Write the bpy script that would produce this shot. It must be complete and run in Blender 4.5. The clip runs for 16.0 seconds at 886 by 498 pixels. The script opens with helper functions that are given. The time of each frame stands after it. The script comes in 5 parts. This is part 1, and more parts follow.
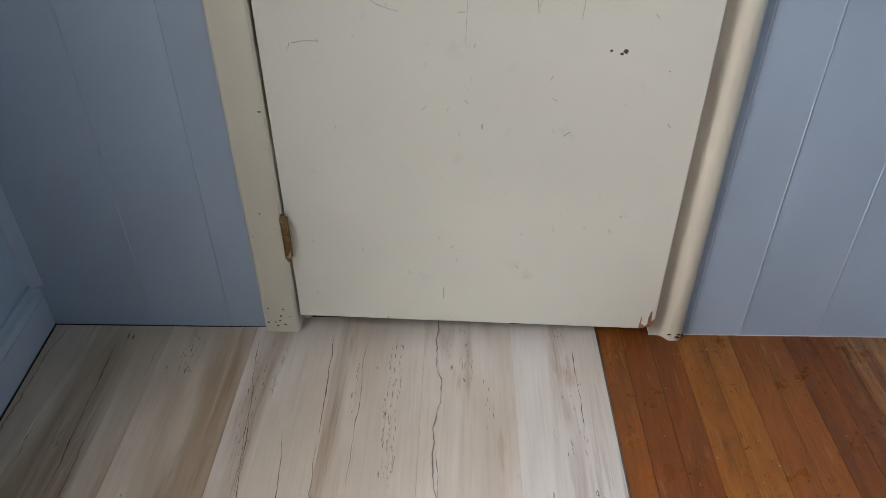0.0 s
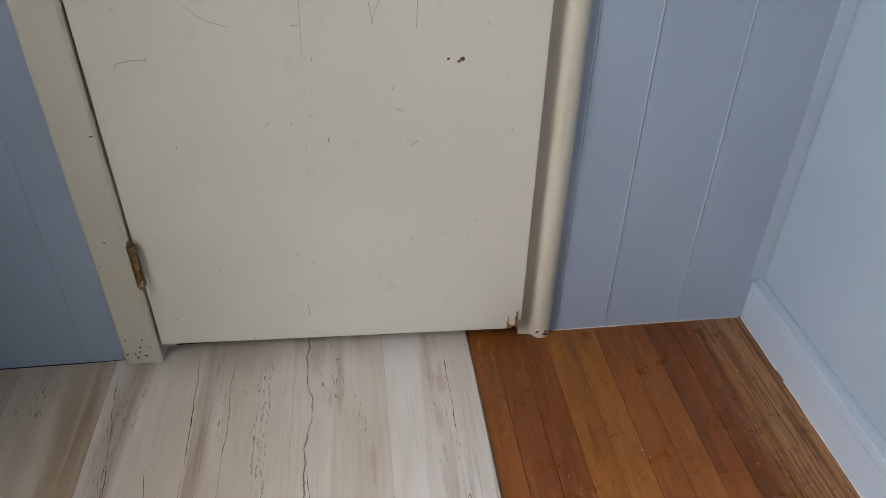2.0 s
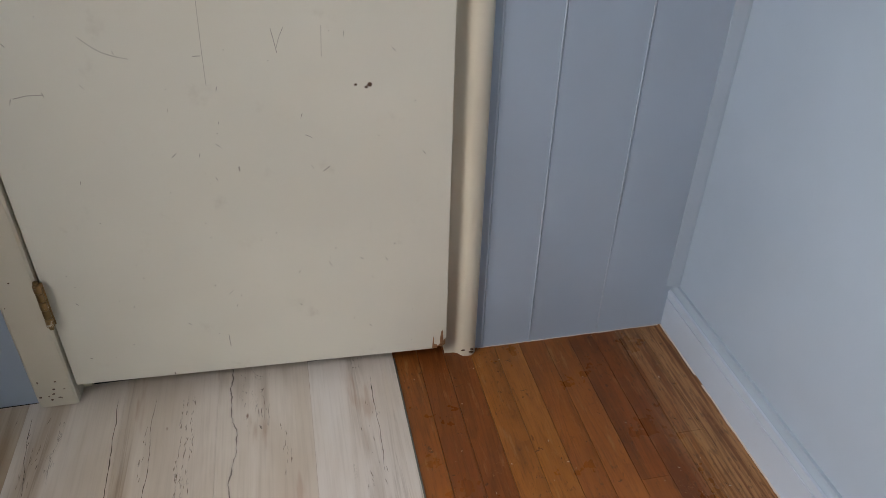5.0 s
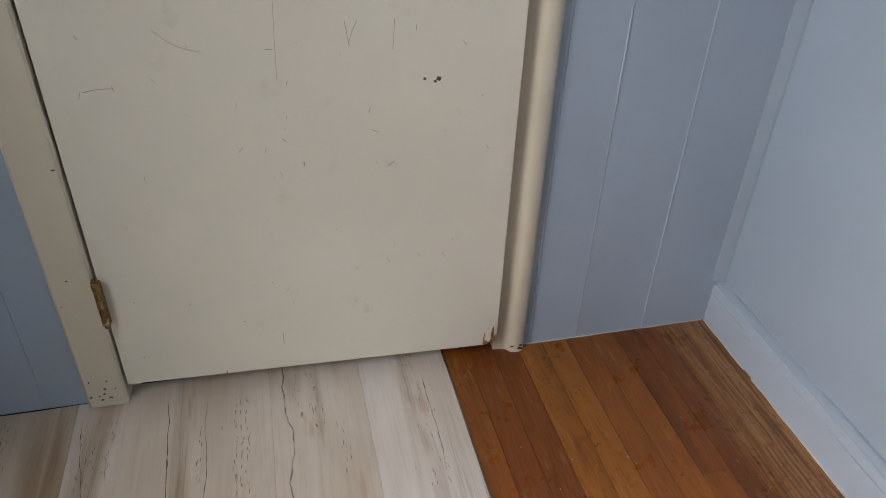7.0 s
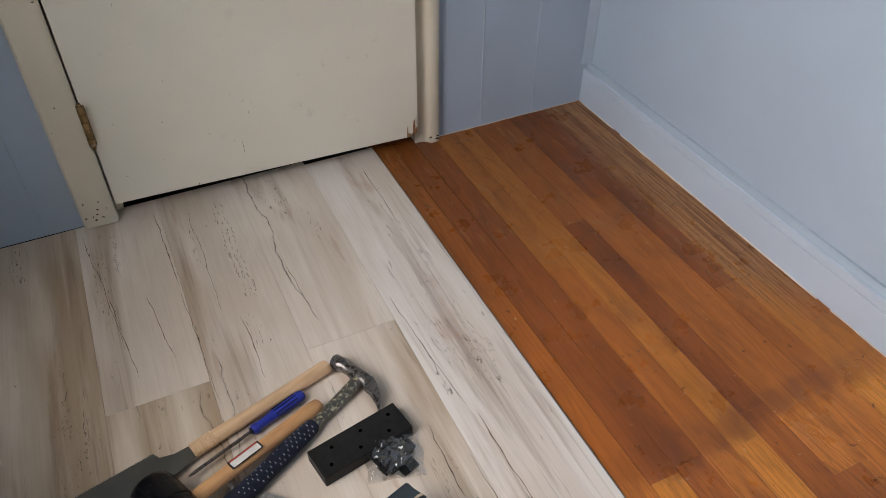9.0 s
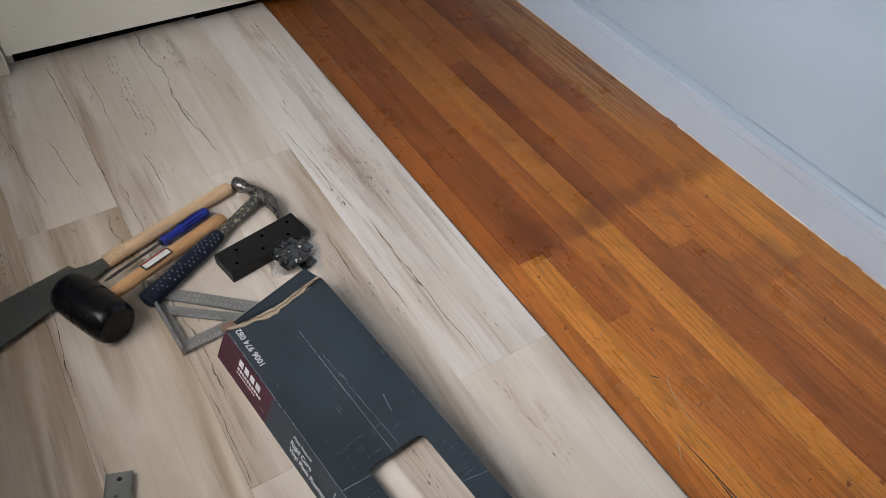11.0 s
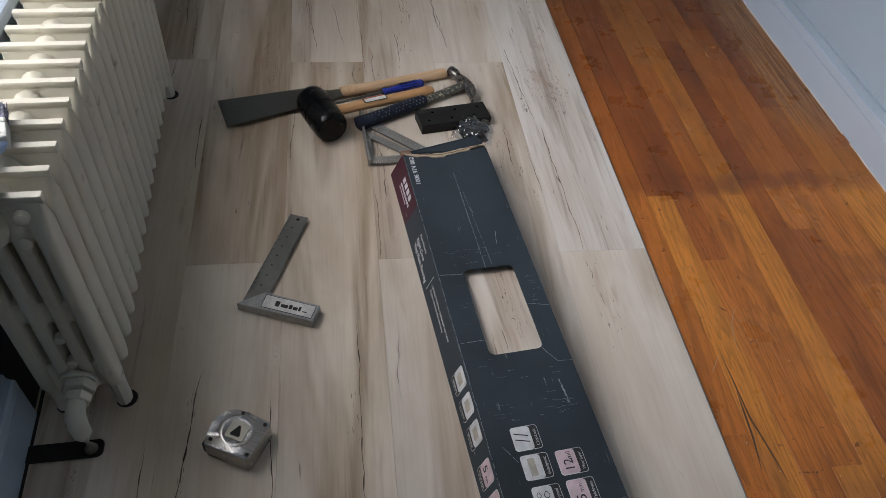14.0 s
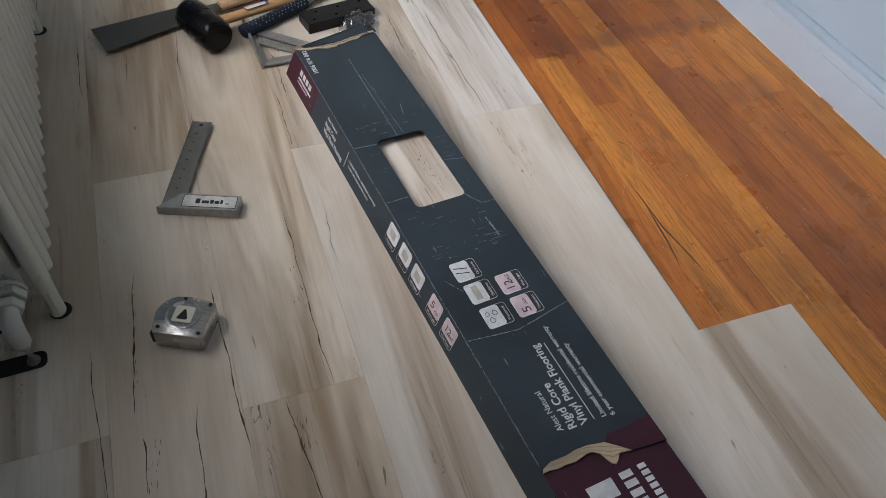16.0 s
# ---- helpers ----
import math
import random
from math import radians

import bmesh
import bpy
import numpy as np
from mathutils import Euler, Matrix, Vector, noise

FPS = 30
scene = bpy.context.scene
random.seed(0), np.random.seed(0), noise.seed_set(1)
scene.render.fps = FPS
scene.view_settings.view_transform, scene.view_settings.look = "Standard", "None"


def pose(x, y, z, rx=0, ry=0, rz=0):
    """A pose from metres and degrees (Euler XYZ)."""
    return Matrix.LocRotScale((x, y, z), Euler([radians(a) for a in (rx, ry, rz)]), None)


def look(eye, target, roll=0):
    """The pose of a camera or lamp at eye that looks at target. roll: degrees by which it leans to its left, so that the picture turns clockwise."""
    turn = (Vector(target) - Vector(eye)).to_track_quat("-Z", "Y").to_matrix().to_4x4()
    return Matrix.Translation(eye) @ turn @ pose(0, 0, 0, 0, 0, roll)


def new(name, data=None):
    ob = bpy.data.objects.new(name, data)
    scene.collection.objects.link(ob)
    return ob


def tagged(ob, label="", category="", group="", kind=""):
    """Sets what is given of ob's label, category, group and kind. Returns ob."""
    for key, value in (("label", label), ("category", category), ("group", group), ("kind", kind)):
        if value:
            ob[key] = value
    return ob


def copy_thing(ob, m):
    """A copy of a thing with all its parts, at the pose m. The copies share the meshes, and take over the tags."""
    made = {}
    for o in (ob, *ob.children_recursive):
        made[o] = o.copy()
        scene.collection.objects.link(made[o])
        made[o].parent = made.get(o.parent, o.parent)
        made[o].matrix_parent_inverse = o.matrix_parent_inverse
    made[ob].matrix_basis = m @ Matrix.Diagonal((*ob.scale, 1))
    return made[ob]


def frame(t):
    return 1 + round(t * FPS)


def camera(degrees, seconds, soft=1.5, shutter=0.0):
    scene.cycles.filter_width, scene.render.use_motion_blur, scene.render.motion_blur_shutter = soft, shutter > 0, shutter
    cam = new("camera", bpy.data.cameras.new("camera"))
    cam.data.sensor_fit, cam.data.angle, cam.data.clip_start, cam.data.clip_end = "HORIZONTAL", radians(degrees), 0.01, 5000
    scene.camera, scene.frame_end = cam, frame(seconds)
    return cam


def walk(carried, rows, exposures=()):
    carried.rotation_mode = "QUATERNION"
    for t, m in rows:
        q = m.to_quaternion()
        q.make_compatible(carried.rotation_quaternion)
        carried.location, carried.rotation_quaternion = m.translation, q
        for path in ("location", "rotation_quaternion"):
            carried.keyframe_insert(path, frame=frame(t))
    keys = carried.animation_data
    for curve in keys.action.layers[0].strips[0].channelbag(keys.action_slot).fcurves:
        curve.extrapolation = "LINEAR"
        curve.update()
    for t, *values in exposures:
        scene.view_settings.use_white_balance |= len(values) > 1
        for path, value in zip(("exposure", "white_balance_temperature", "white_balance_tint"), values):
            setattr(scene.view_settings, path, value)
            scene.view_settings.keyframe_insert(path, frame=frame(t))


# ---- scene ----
cam = camera(62.1, 16.0, soft=0.5)
PATH = [
    (0, (-0.2951, -1.1613, 1.0855), (-0.3437, 0.7347, -0.3354), -0.2),
    (0.5, (-0.2832, -1.1696, 1.0807), (-0.2524, 0.7383, -0.3247), 0.1),
    (1, (-0.2571, -1.1566, 1.0902), (-0.1789, 0.7406, -0.3282), 0.2),
    (1.5, (-0.2417, -1.1554, 1.0878), (-0.1055, 0.7418, -0.3259), 0.4),
    (2, (-0.2062, -1.1566, 1.0878), (0.0438, 0.7394, -0.3117), 1.0),
    (2.5, (-0.1777, -1.1625, 1.0938), (0.1303, 0.7252, -0.3069), 0.9),
    (3, (-0.1600, -1.1577, 1.1009), (0.2015, 0.7252, -0.2915), 0.9),
    (3.5, (-0.1588, -1.1637, 1.1021), (0.2287, 0.7264, -0.2726), 0.8),
    (4, (-0.1576, -1.1601, 1.1068), (0.2477, 0.7311, -0.2619), 1.1),
    (6.5, (-0.1849, -1.1732, 1.0843), (0.2737, 0.7394, -0.2394), 1.7),
    (7, (-0.2998, -1.1305, 1.0866), (0.1896, 0.7537, -0.2654), 2.2),
    (7.5, (-0.3875, -1.1139, 1.1103), (0.3235, 0.6766, -0.2690), -1.2),
    (8, (-0.4337, -1.1933, 1.0949), (0.3105, 0.5190, -0.3650), -0.9),
    (8.5, (-0.4835, -1.3746, 1.0819), (0.2832, 0.2761, -0.4361), 0.0),
    (9, (-0.5285, -1.5026, 1.0712), (0.2417, 0.0924, -0.5024), 0.3),
    (9.5, (-0.5688, -1.5488, 1.0440), (0.3140, -0.0830, -0.5961), 1.9),
    (9.6, (-0.5842, -1.5583, 1.0310), (0.3330, -0.1232, -0.6174), 2.0),
    (10, (-0.5949, -1.6246, 1.0333), (0.3768, -0.3152, -0.6873), 1.8),
    (10.2, (-0.5771, -1.6519, 1.0416), (0.4100, -0.3780, -0.6956), 2.5),
    (12.3, (-0.6636, -1.8427, 1.0286), (0.0806, -0.4669, -0.7525), 7.1),
    (12.5, (-0.6743, -1.8581, 1.0440), (0.0818, -0.4870, -0.7347), 8.4),
    (13, (-0.6032, -1.9872, 1.0558), (-0.0758, -0.4870, -0.7015), 9.1),
    (13.5, (-0.5842, -2.1212, 1.0736), (-0.2820, -0.5688, -0.6920), 6.9),
    (14, (-0.6091, -2.1780, 1.0772), (-0.2939, -0.6103, -0.6707), 6.2),
    (14.5, (-0.6790, -2.2515, 1.0807), (-0.2891, -0.6932, -0.6612), 6.1),
    (15, (-0.6885, -2.3072, 1.0712), (-0.1825, -0.7726, -0.6624), 7.6),
    (15.5, (-0.6624, -2.3582, 1.0582), (-0.1280, -0.8390, -0.6814), 7.0),
    (16, (-0.6766, -2.3392, 0.9729), (-0.0652, -0.9089, -0.8153), 4.9),
]
EXPO = [(0.0, -0.54, 6500, 11), (2.0, -0.66, 6550, 11), (3.5, -0.78, 6800, 12), (7.5, -0.80, 6820, 12), (9.5, -0.80, 6780, 13), (10.2, -0.83, 6700, 12),
        (12.5, -0.82, 6400, 10), (13.5, -1.06, 6420, 10), (14.0, -1.14, 6450, 11), (14.5, -1.10, 6400, 10), (15.2, -0.96, 6400, 10), (16.0, -0.78, 6400, 10)]
walk(cam, [(t, look(eye, target, roll)) for t, eye, target, roll in PATH], EXPO)

# ---- light ----
world = bpy.data.worlds.new("sky")
scene.world = world
world.use_nodes = True
wn = world.node_tree
sky = wn.nodes.new("ShaderNodeTexSky")
sky.sky_type, sky.sun_disc = "NISHITA", False
sky.sun_elevation, sky.sun_rotation = radians(35), radians(200)
wn.nodes["Background"].inputs["Strength"].default_value = 0.05
wn.links.new(sky.outputs[0], wn.nodes["Background"].inputs["Color"])


def area_lamp(name, eye, target, sx, sy, watts, colour, spread=180):
    data = bpy.data.lights.new(name, "AREA")
    data.shape, data.size, data.size_y, data.energy, data.color = "RECTANGLE", sx, sy, watts, colour
    data.spread = radians(spread)
    ob = new(name, data)
    ob.matrix_world = look(eye, target)
    return ob


WIN_L = (-1.527, -0.60, 0.44, 1.98)      # y0, y1, z0, z1 of the window over the radiator
WIN_B = (-0.75, 0.35, 0.75, 2.05)       # x0, x1, z0, z1 of the unseen window added behind the walk
BACK = -4.6
area_lamp("daylight_side", (-1.85, -1.06, 1.48), (0.50, -1.45, 0.05), 1.7, 1.9, 92, (1.0, 0.980, 0.990), 142)
# weak fill added from behind to brighten the door; its source is unseen
area_lamp("daylight_back", (-0.2, BACK + 0.06, 1.4), (-0.25, 0.0, 0.5), 1.05, 1.25, 1.25, (1.0, 0.97, 0.93))


# ---- materials ----
class Nodes:
    """A small way to write node trees."""

    def __init__(self, name):
        self.m = bpy.data.materials.new(name)
        self.m.use_nodes = True
        self.t = self.m.node_tree
        self.b = self.t.nodes["Principled BSDF"]
        self.tc = self.t.nodes.new("ShaderNodeTexCoord")
        self.info = self.t.nodes.new("ShaderNodeObjectInfo")

    def put(self, socket, v):
        if isinstance(v, bpy.types.NodeSocket):
            self.t.links.new(v, socket)
        else:
            socket.default_value = v

    def math(self, op, a, b=0.0, c=0.0, clamp=False):
        n = self.t.nodes.new("ShaderNodeMath")
        n.operation, n.use_clamp = op, clamp
        for i, v in enumerate((a, b, c)):
            self.put(n.inputs[i], v)
        return n.outputs[0]

    def vec(self, op, a, b):
        n = self.t.nodes.new("ShaderNodeVectorMath")
        n.operation = op
        self.put(n.inputs[0], a)
        self.put(n.inputs[1], b)
        return n.outputs[0]

    def coords(self, scale=(1, 1, 1), shift=True, world=False):
        src = self.t.nodes.new("ShaderNodeNewGeometry").outputs["Position"] if world else self.tc.outputs["Object"]
        v = self.vec("MULTIPLY", src, scale)
        if shift:
            r = self.t.nodes.new("ShaderNodeCombineXYZ")
            k = self.math("MULTIPLY", self.info.outputs["Random"], 91.0)
            for i in range(3):
                self.put(r.inputs[i], k)
            v = self.vec("ADD", v, r.outputs[0])
        return v

    def noise(self, v, scale=1.0, detail=2.0, rough=0.5, distort=0.0):
        n = self.t.nodes.new("ShaderNodeTexNoise")
        self.put(n.inputs["Vector"], v)
        n.inputs["Scale"].default_value, n.inputs["Detail"].default_value = scale, detail
        n.inputs["Roughness"].default_value, n.inputs["Distortion"].default_value = rough, distort
        return n.outputs["Fac"]

    def ramp(self, v, lo, hi, a=0.0, b=1.0):
        n = self.t.nodes.new("ShaderNodeMapRange")
        n.interpolation_type = "SMOOTHSTEP"
        self.put(n.inputs["Value"], v)
        for k, x in (("From Min", lo), ("From Max", hi), ("To Min", a), ("To Max", b)):
            self.put(n.inputs[k], x)
        return n.outputs[0]

    def mix(self, f, a, b, kind="MIX"):
        n = self.t.nodes.new("ShaderNodeMix")
        n.data_type, n.blend_type = "RGBA", kind
        self.put(n.inputs[0], f)
        for i, c in ((6, a), (7, b)):
            self.put(n.inputs[i], (*c, 1.0) if isinstance(c, tuple) else c)
        return n.outputs[2]

    def bump(self, h, strength=0.3, dist=0.001):
        n = self.t.nodes.new("ShaderNodeBump")
        n.inputs["Strength"].default_value, n.inputs["Distance"].default_value = strength, dist
        self.put(n.inputs["Height"], h)
        self.put(self.b.inputs["Normal"], n.outputs[0])

    def done(self, colour, rough=0.5, metal=0.0, **more):
        self.put(self.b.inputs["Base Color"], (*colour, 1.0) if isinstance(colour, tuple) else colour)
        self.put(self.b.inputs["Roughness"], rough)
        self.put(self.b.inputs["Metallic"], metal)
        for k, v in more.items():
            self.put(self.b.inputs[k.replace("_", " ")], v)
        return self.m


def shade(c, f):
    return tuple(min(1.0, x * f) for x in c)


def painted(name, colour, rough=0.5, dirt=(0.25, 0.2, 0.14), amount=0.25, relief=0.15, scale=1.0, lo=0.60):
    """Brushed paint: blotches, faint roller relief, a little dirt."""
    n = Nodes(name)
    big = n.noise(n.coords((1.3, 1.3, 1.3)), 2.0 * scale, 3)
    fine = n.noise(n.coords(), 260.0 * scale, 2)
    mid = n.noise(n.coords(), 14.0 * scale, 5, 0.65)
    c = n.mix(n.ramp(big, 0.3, 0.7), shade(colour, 0.95), shade(colour, 1.03))
    c = n.mix(n.math("MULTIPLY", n.ramp(mid, lo, lo + 0.20), amount), c, dirt)
    n.bump(n.math("ADD", fine, n.math("MULTIPLY", mid, 2.0)), relief, 0.0006)
    return n.done(c, n.ramp(mid, 0.3, 0.7, rough - 0.05, rough + 0.08))


def plain(name, colour, rough=0.5, metal=0.0, vary=0.15, scale=60.0, relief=0.1, gloss=0.5):
    n = Nodes(name)
    a = n.noise(n.coords(), scale, 4, 0.6)
    c = n.mix(n.ramp(a, 0.3, 0.7), shade(colour, 1 - vary), shade(colour, 1 + vary))
    n.bump(a, relief, 0.0005)
    return n.done(c, n.ramp(a, 0.3, 0.7, max(0.03, rough - 0.07), min(1.0, rough + 0.07)), metal, Specular_IOR_Level=gloss)


def vinyl_material(name, strength, thin_out, low=(0.640, 0.550, 0.450), high=(0.800, 0.732, 0.652)):
    n = Nodes(name)
    r = n.info.outputs["Random"]
    zone = n.noise(n.coords((8.0, 0.75, 1)), 1.0, 3, 0.55, 0.6)
    silk = n.noise(n.coords((42, 2.0, 1)), 1.0, 5, 0.62, 0.8)
    grain = n.noise(n.coords((240, 7, 1)), 1.0, 3, 0.6)
    cloud = n.noise(n.coords((6, 1.6, 1)), 1.0, 4, 0.6, 0.4)
    c = n.mix(n.ramp(cloud, 0.30, 0.68), low, high)
    zone = n.math("SUBTRACT", zone, thin_out)
    inside = n.ramp(zone, 0.47, 0.66)
    c = n.mix(n.math("MULTIPLY", inside, strength), c, (0.340, 0.232, 0.132))
    c = n.mix(n.math("MULTIPLY", n.ramp(silk, 0.50, 0.70), n.ramp(zone, 0.46, 0.64, 0.02, 0.42)), c, (0.225, 0.152, 0.090))
    c = n.mix(n.math("MULTIPLY", n.ramp(silk, 0.50, 0.30), n.ramp(zone, 0.45, 0.65, 0.0, 0.38)), c, (0.64, 0.56, 0.46))
    c = n.mix(n.ramp(grain, 0.42, 0.72, 0.0, 0.11), c, (0.24, 0.18, 0.13))
    fine = n.noise(n.coords((115, 3.2, 1)), 1.0, 4, 0.65, 0.6)
    c = n.mix(n.math("MULTIPLY", n.ramp(fine, 0.55, 0.66), n.ramp(zone, 0.48, 0.62, 0.0, 0.36)), c, (0.20, 0.135, 0.09))
    # long dark fissures that wander along the board, few and thin
    split = n.t.nodes.new("ShaderNodeSeparateXYZ")
    n.put(split.inputs[0], n.tc.outputs["Object"])
    mask = 0.0
    for pitch, sway, seed, width, thin in ((0.104, 0.100, 3.0, 0.0014, 0.600), (0.079, 0.070, 11.0, 0.0009, 0.640)):
        v = n.vec("ADD", n.coords((0.8, 3.4, 0.0)), (seed, seed, 0.0))
        bend = n.math("MULTIPLY", n.math("SUBTRACT", n.noise(v, 1.0, 7, 0.56), 0.5), sway)
        u = n.math("ADD", n.math("DIVIDE", n.math("ADD", split.outputs[0], bend), pitch), n.math("MULTIPLY", r, 7.0 + seed))
        off = n.math("MULTIPLY", n.math("ABSOLUTE", n.math("SUBTRACT", n.math("FRACT", u), 0.5)), pitch)
        w = n.math("MULTIPLY", n.ramp(n.noise(n.coords((3, 45, 1)), 1.0, 3), 0.35, 0.72, 0.35, 1.9), width)
        line = n.ramp(off, 0.0, w, 1.0, 0.0)
        halo = n.ramp(off, 0.0, 0.005, 0.16, 0.0)
        cell = n.t.nodes.new("ShaderNodeCombineXYZ")
        n.put(cell.inputs[0], n.math("MULTIPLY", n.math("FLOOR", u), 3.7))
        n.put(cell.inputs[1], n.math("ADD", n.math("MULTIPLY", split.outputs[1], 1.5), n.math("MULTIPLY", r, 40.0)))
        n.put(cell.inputs[2], seed)
        gate = n.ramp(n.noise(cell.outputs[0], 1.0, 2), thin, thin + 0.05)
        mask = n.math("MAXIMUM", mask, n.math("MULTIPLY", n.math("MAXIMUM", line, halo), gate))
    c = n.mix(n.math("MULTIPLY", mask, 0.92), c, (0.055, 0.040, 0.030))
    # looped and dashed spalting inside the brown stripes
    curl = n.noise(n.coords((34, 8.5, 1)), 1.0, 3, 0.65, 1.1)
    loop = n.ramp(n.math("ABSOLUTE", n.math("SUBTRACT", curl, 0.53)), 0.004, 0.013, 1.0, 0.0)
    flock = n.ramp(n.noise(n.coords((15, 2.2, 1)), 1.0, 2), 0.60, 0.67)
    dash = n.ramp(n.noise(n.coords((130, 20, 1)), 1.0, 3, 0.6, 0.8), 0.45, 0.56)
    spalt = n.math("MULTIPLY", n.math("MULTIPLY", loop, dash), n.math("MULTIPLY", flock, n.ramp(zone, 0.44, 0.54)))
    c = n.mix(n.math("MULTIPLY", spalt, 0.85), c, (0.085, 0.070, 0.055))
    fleck = n.ramp(n.noise(n.coords((100, 15, 1)), 1.0, 2, 0.5, 0.6), 0.735, 0.77)
    c = n.mix(n.math("MULTIPLY", n.math("MULTIPLY", fleck, n.ramp(zone, 0.44, 0.54)), 0.75), c, (0.11, 0.085, 0.065))
    knot = n.ramp(n.noise(n.coords((40, 15, 1)), 1.0, 1), 0.79, 0.84)
    c = n.mix(n.math("MULTIPLY", knot, 0.85), c, (0.20, 0.085, 0.045))
    rosy = n.ramp(n.noise(n.coords((22, 3.5, 1)), 1.0, 3, 0.6), 0.64, 0.74)
    c = n.mix(n.math("MULTIPLY", rosy, 0.38), c, (0.40, 0.22, 0.13))
    tone = n.ramp(r, 0.0, 1.0, 0.94, 1.04)
    c = n.mix(1.0, c, n.mix(tone, (0, 0, 0), (1, 1, 1)), "MULTIPLY")
    n.bump(n.math("ADD", grain, n.math("MULTIPLY", mask, -0.6)), 0.25, 0.0006)
    return n.done(c, n.ramp(grain, 0.3, 0.7, 0.38, 0.50))


def oak_material(name, low, high, figure=0.46):
    """Old varnished oak; low and high are the strips' two tones."""
    n = Nodes(name)
    r = n.info.outputs["Random"]
    dark = shade(low, 0.42)
    c = n.mix(n.ramp(r, 0.0, 1.0), low, high)
    w = n.coords((1, 1, 1), False, True)
    sep = n.t.nodes.new("ShaderNodeSeparateXYZ")
    n.put(sep.inputs[0], w)
    blur = n.math("MULTIPLY", n.math("SUBTRACT", n.noise(w, 7.0, 5, 0.65), 0.5), 0.13)
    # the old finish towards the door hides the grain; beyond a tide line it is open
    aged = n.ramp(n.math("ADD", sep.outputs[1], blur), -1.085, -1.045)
    plainer = n.math("SUBTRACT", 1.0, n.math("MULTIPLY", aged, 0.42))
    mottle = n.noise(n.coords((20, 3.2, 1)), 1.0, 5, 0.62, 0.4)
    c = n.mix(n.ramp(mottle, 0.36, 0.72, 0.0, 0.75), c, shade(low, 0.66))
    wav = n.noise(n.coords((13, 0.9, 1)), 1.0, 2, 0.45, 0.7)
    rings = n.math("FRACT", n.math("MULTIPLY", wav, 15.0))
    c = n.mix(n.math("MULTIPLY", n.ramp(rings, 0.46, 0.95, 0.0, figure), plainer), c, dark)
    pores = n.noise(n.coords((430, 26, 1)), 1.0, 2, 0.6)
    c = n.mix(n.math("MULTIPLY", n.ramp(pores, 0.52, 0.70, 0.0, 0.55), plainer), c, shade(low, 0.30))
    long_lines = n.noise(n.coords((130, 3.0, 1)), 1.0, 4, 0.6)
    c = n.mix(n.math("MULTIPLY", n.ramp(long_lines, 0.60, 0.72, 0.0, 0.34), plainer), c, shade(low, 0.36))
    glow = n.noise(n.coords((80, 4.0, 1)), 1.0, 3, 0.6)
    c = n.mix(n.ramp(glow, 0.55, 0.75, 0.0, 0.22), c, shade(high, 1.25))
    # water stains that run across the boards
    stain = n.ramp(n.noise(w, 4.0, 5, 0.62, 0.4), 0.52, 0.70)
    c = n.mix(n.math("MULTIPLY", stain, 0.22), c, (0.100, 0.032, 0.013))
    plum = n.ramp(n.noise(n.coords((9, 2.6, 1)), 1.0, 5, 0.65, 0.5), 0.53, 0.68)
    c = n.mix(n.math("MULTIPLY", plum, 0.30), c, (0.150, 0.045, 0.020))
    for y0, x0, wide, long in ((-1.045, 0.33, 0.045, 0.38), (-1.80, 0.30, 0.11, 0.20), (-1.30, 0.46, 0.06, 0.10)):
        dy = n.math("DIVIDE", n.math("ABSOLUTE", n.math("ADD", n.math("SUBTRACT", sep.outputs[1], y0), blur)), wide)
        dx = n.math("DIVIDE", n.math("ABSOLUTE", n.math("ADD", n.math("SUBTRACT", sep.outputs[0], x0), blur)), long)
        d = n.math("MAXIMUM", dy, dx)
        c = n.mix(n.math("MULTIPLY", n.ramp(d, 0.40, 1.05, 0.38, 0.0), n.ramp(n.noise(n.coords((26, 11, 1)), 1.0, 5, 0.65), 0.30, 0.62, 0.25, 1.0)), c, (0.115, 0.036, 0.018))
    # redder finish past the tide line, then gradually darker towards the door
    doorward = n.ramp(n.math("ADD", sep.outputs[1], blur), -0.85, -0.25)
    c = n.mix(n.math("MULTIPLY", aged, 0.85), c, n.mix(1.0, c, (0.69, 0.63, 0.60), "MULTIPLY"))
    c = n.mix(n.math("MULTIPLY", doorward, 0.95), c, n.mix(1.0, c, (0.68, 0.70, 0.78), "MULTIPLY"))
    # pitted and scuffed where feet turn at the door
    trod = n.math("MULTIPLY", n.ramp(n.noise(w, 6.5, 4, 0.6), 0.50, 0.62), doorward)
    hole = n.ramp(n.noise(n.coords((170, 70, 1), False, True), 1.0, 3, 0.65), 0.585, 0.64)
    c = n.mix(n.math("MULTIPLY", n.math("MULTIPLY", hole, trod), 0.60), c, (0.055, 0.022, 0.009))
    rubbed = n.ramp(n.noise(n.coords((60, 9, 1), False, True), 1.0, 5, 0.65), 0.56, 0.70)
    c = n.mix(n.math("MULTIPLY", n.math("MULTIPLY", rubbed, doorward), 0.42), c, (0.40, 0.21, 0.085))
    # bare, greyed and pitted wood along the wall where the finish has gone
    edge = n.math("ADD", sep.outputs[0], n.math("MULTIPLY", n.noise(n.coords((26, 2.0, 1), False, True), 1.0, 5, 0.65), 0.20))
    near = n.ramp(sep.outputs[1], -1.00, -0.72, 0.0, 1.0)
    bare = n.math("MULTIPLY", n.ramp(edge, 0.575, 0.665), near)
    pale = n.mix(n.ramp(n.noise(n.coords((150, 4, 1), False, True), 1.0, 4, 0.6), 0.38, 0.62), (0.120, 0.055, 0.024), (0.43, 0.240, 0.105))
    c = n.mix(n.math("MULTIPLY", bare, 0.68), c, pale)
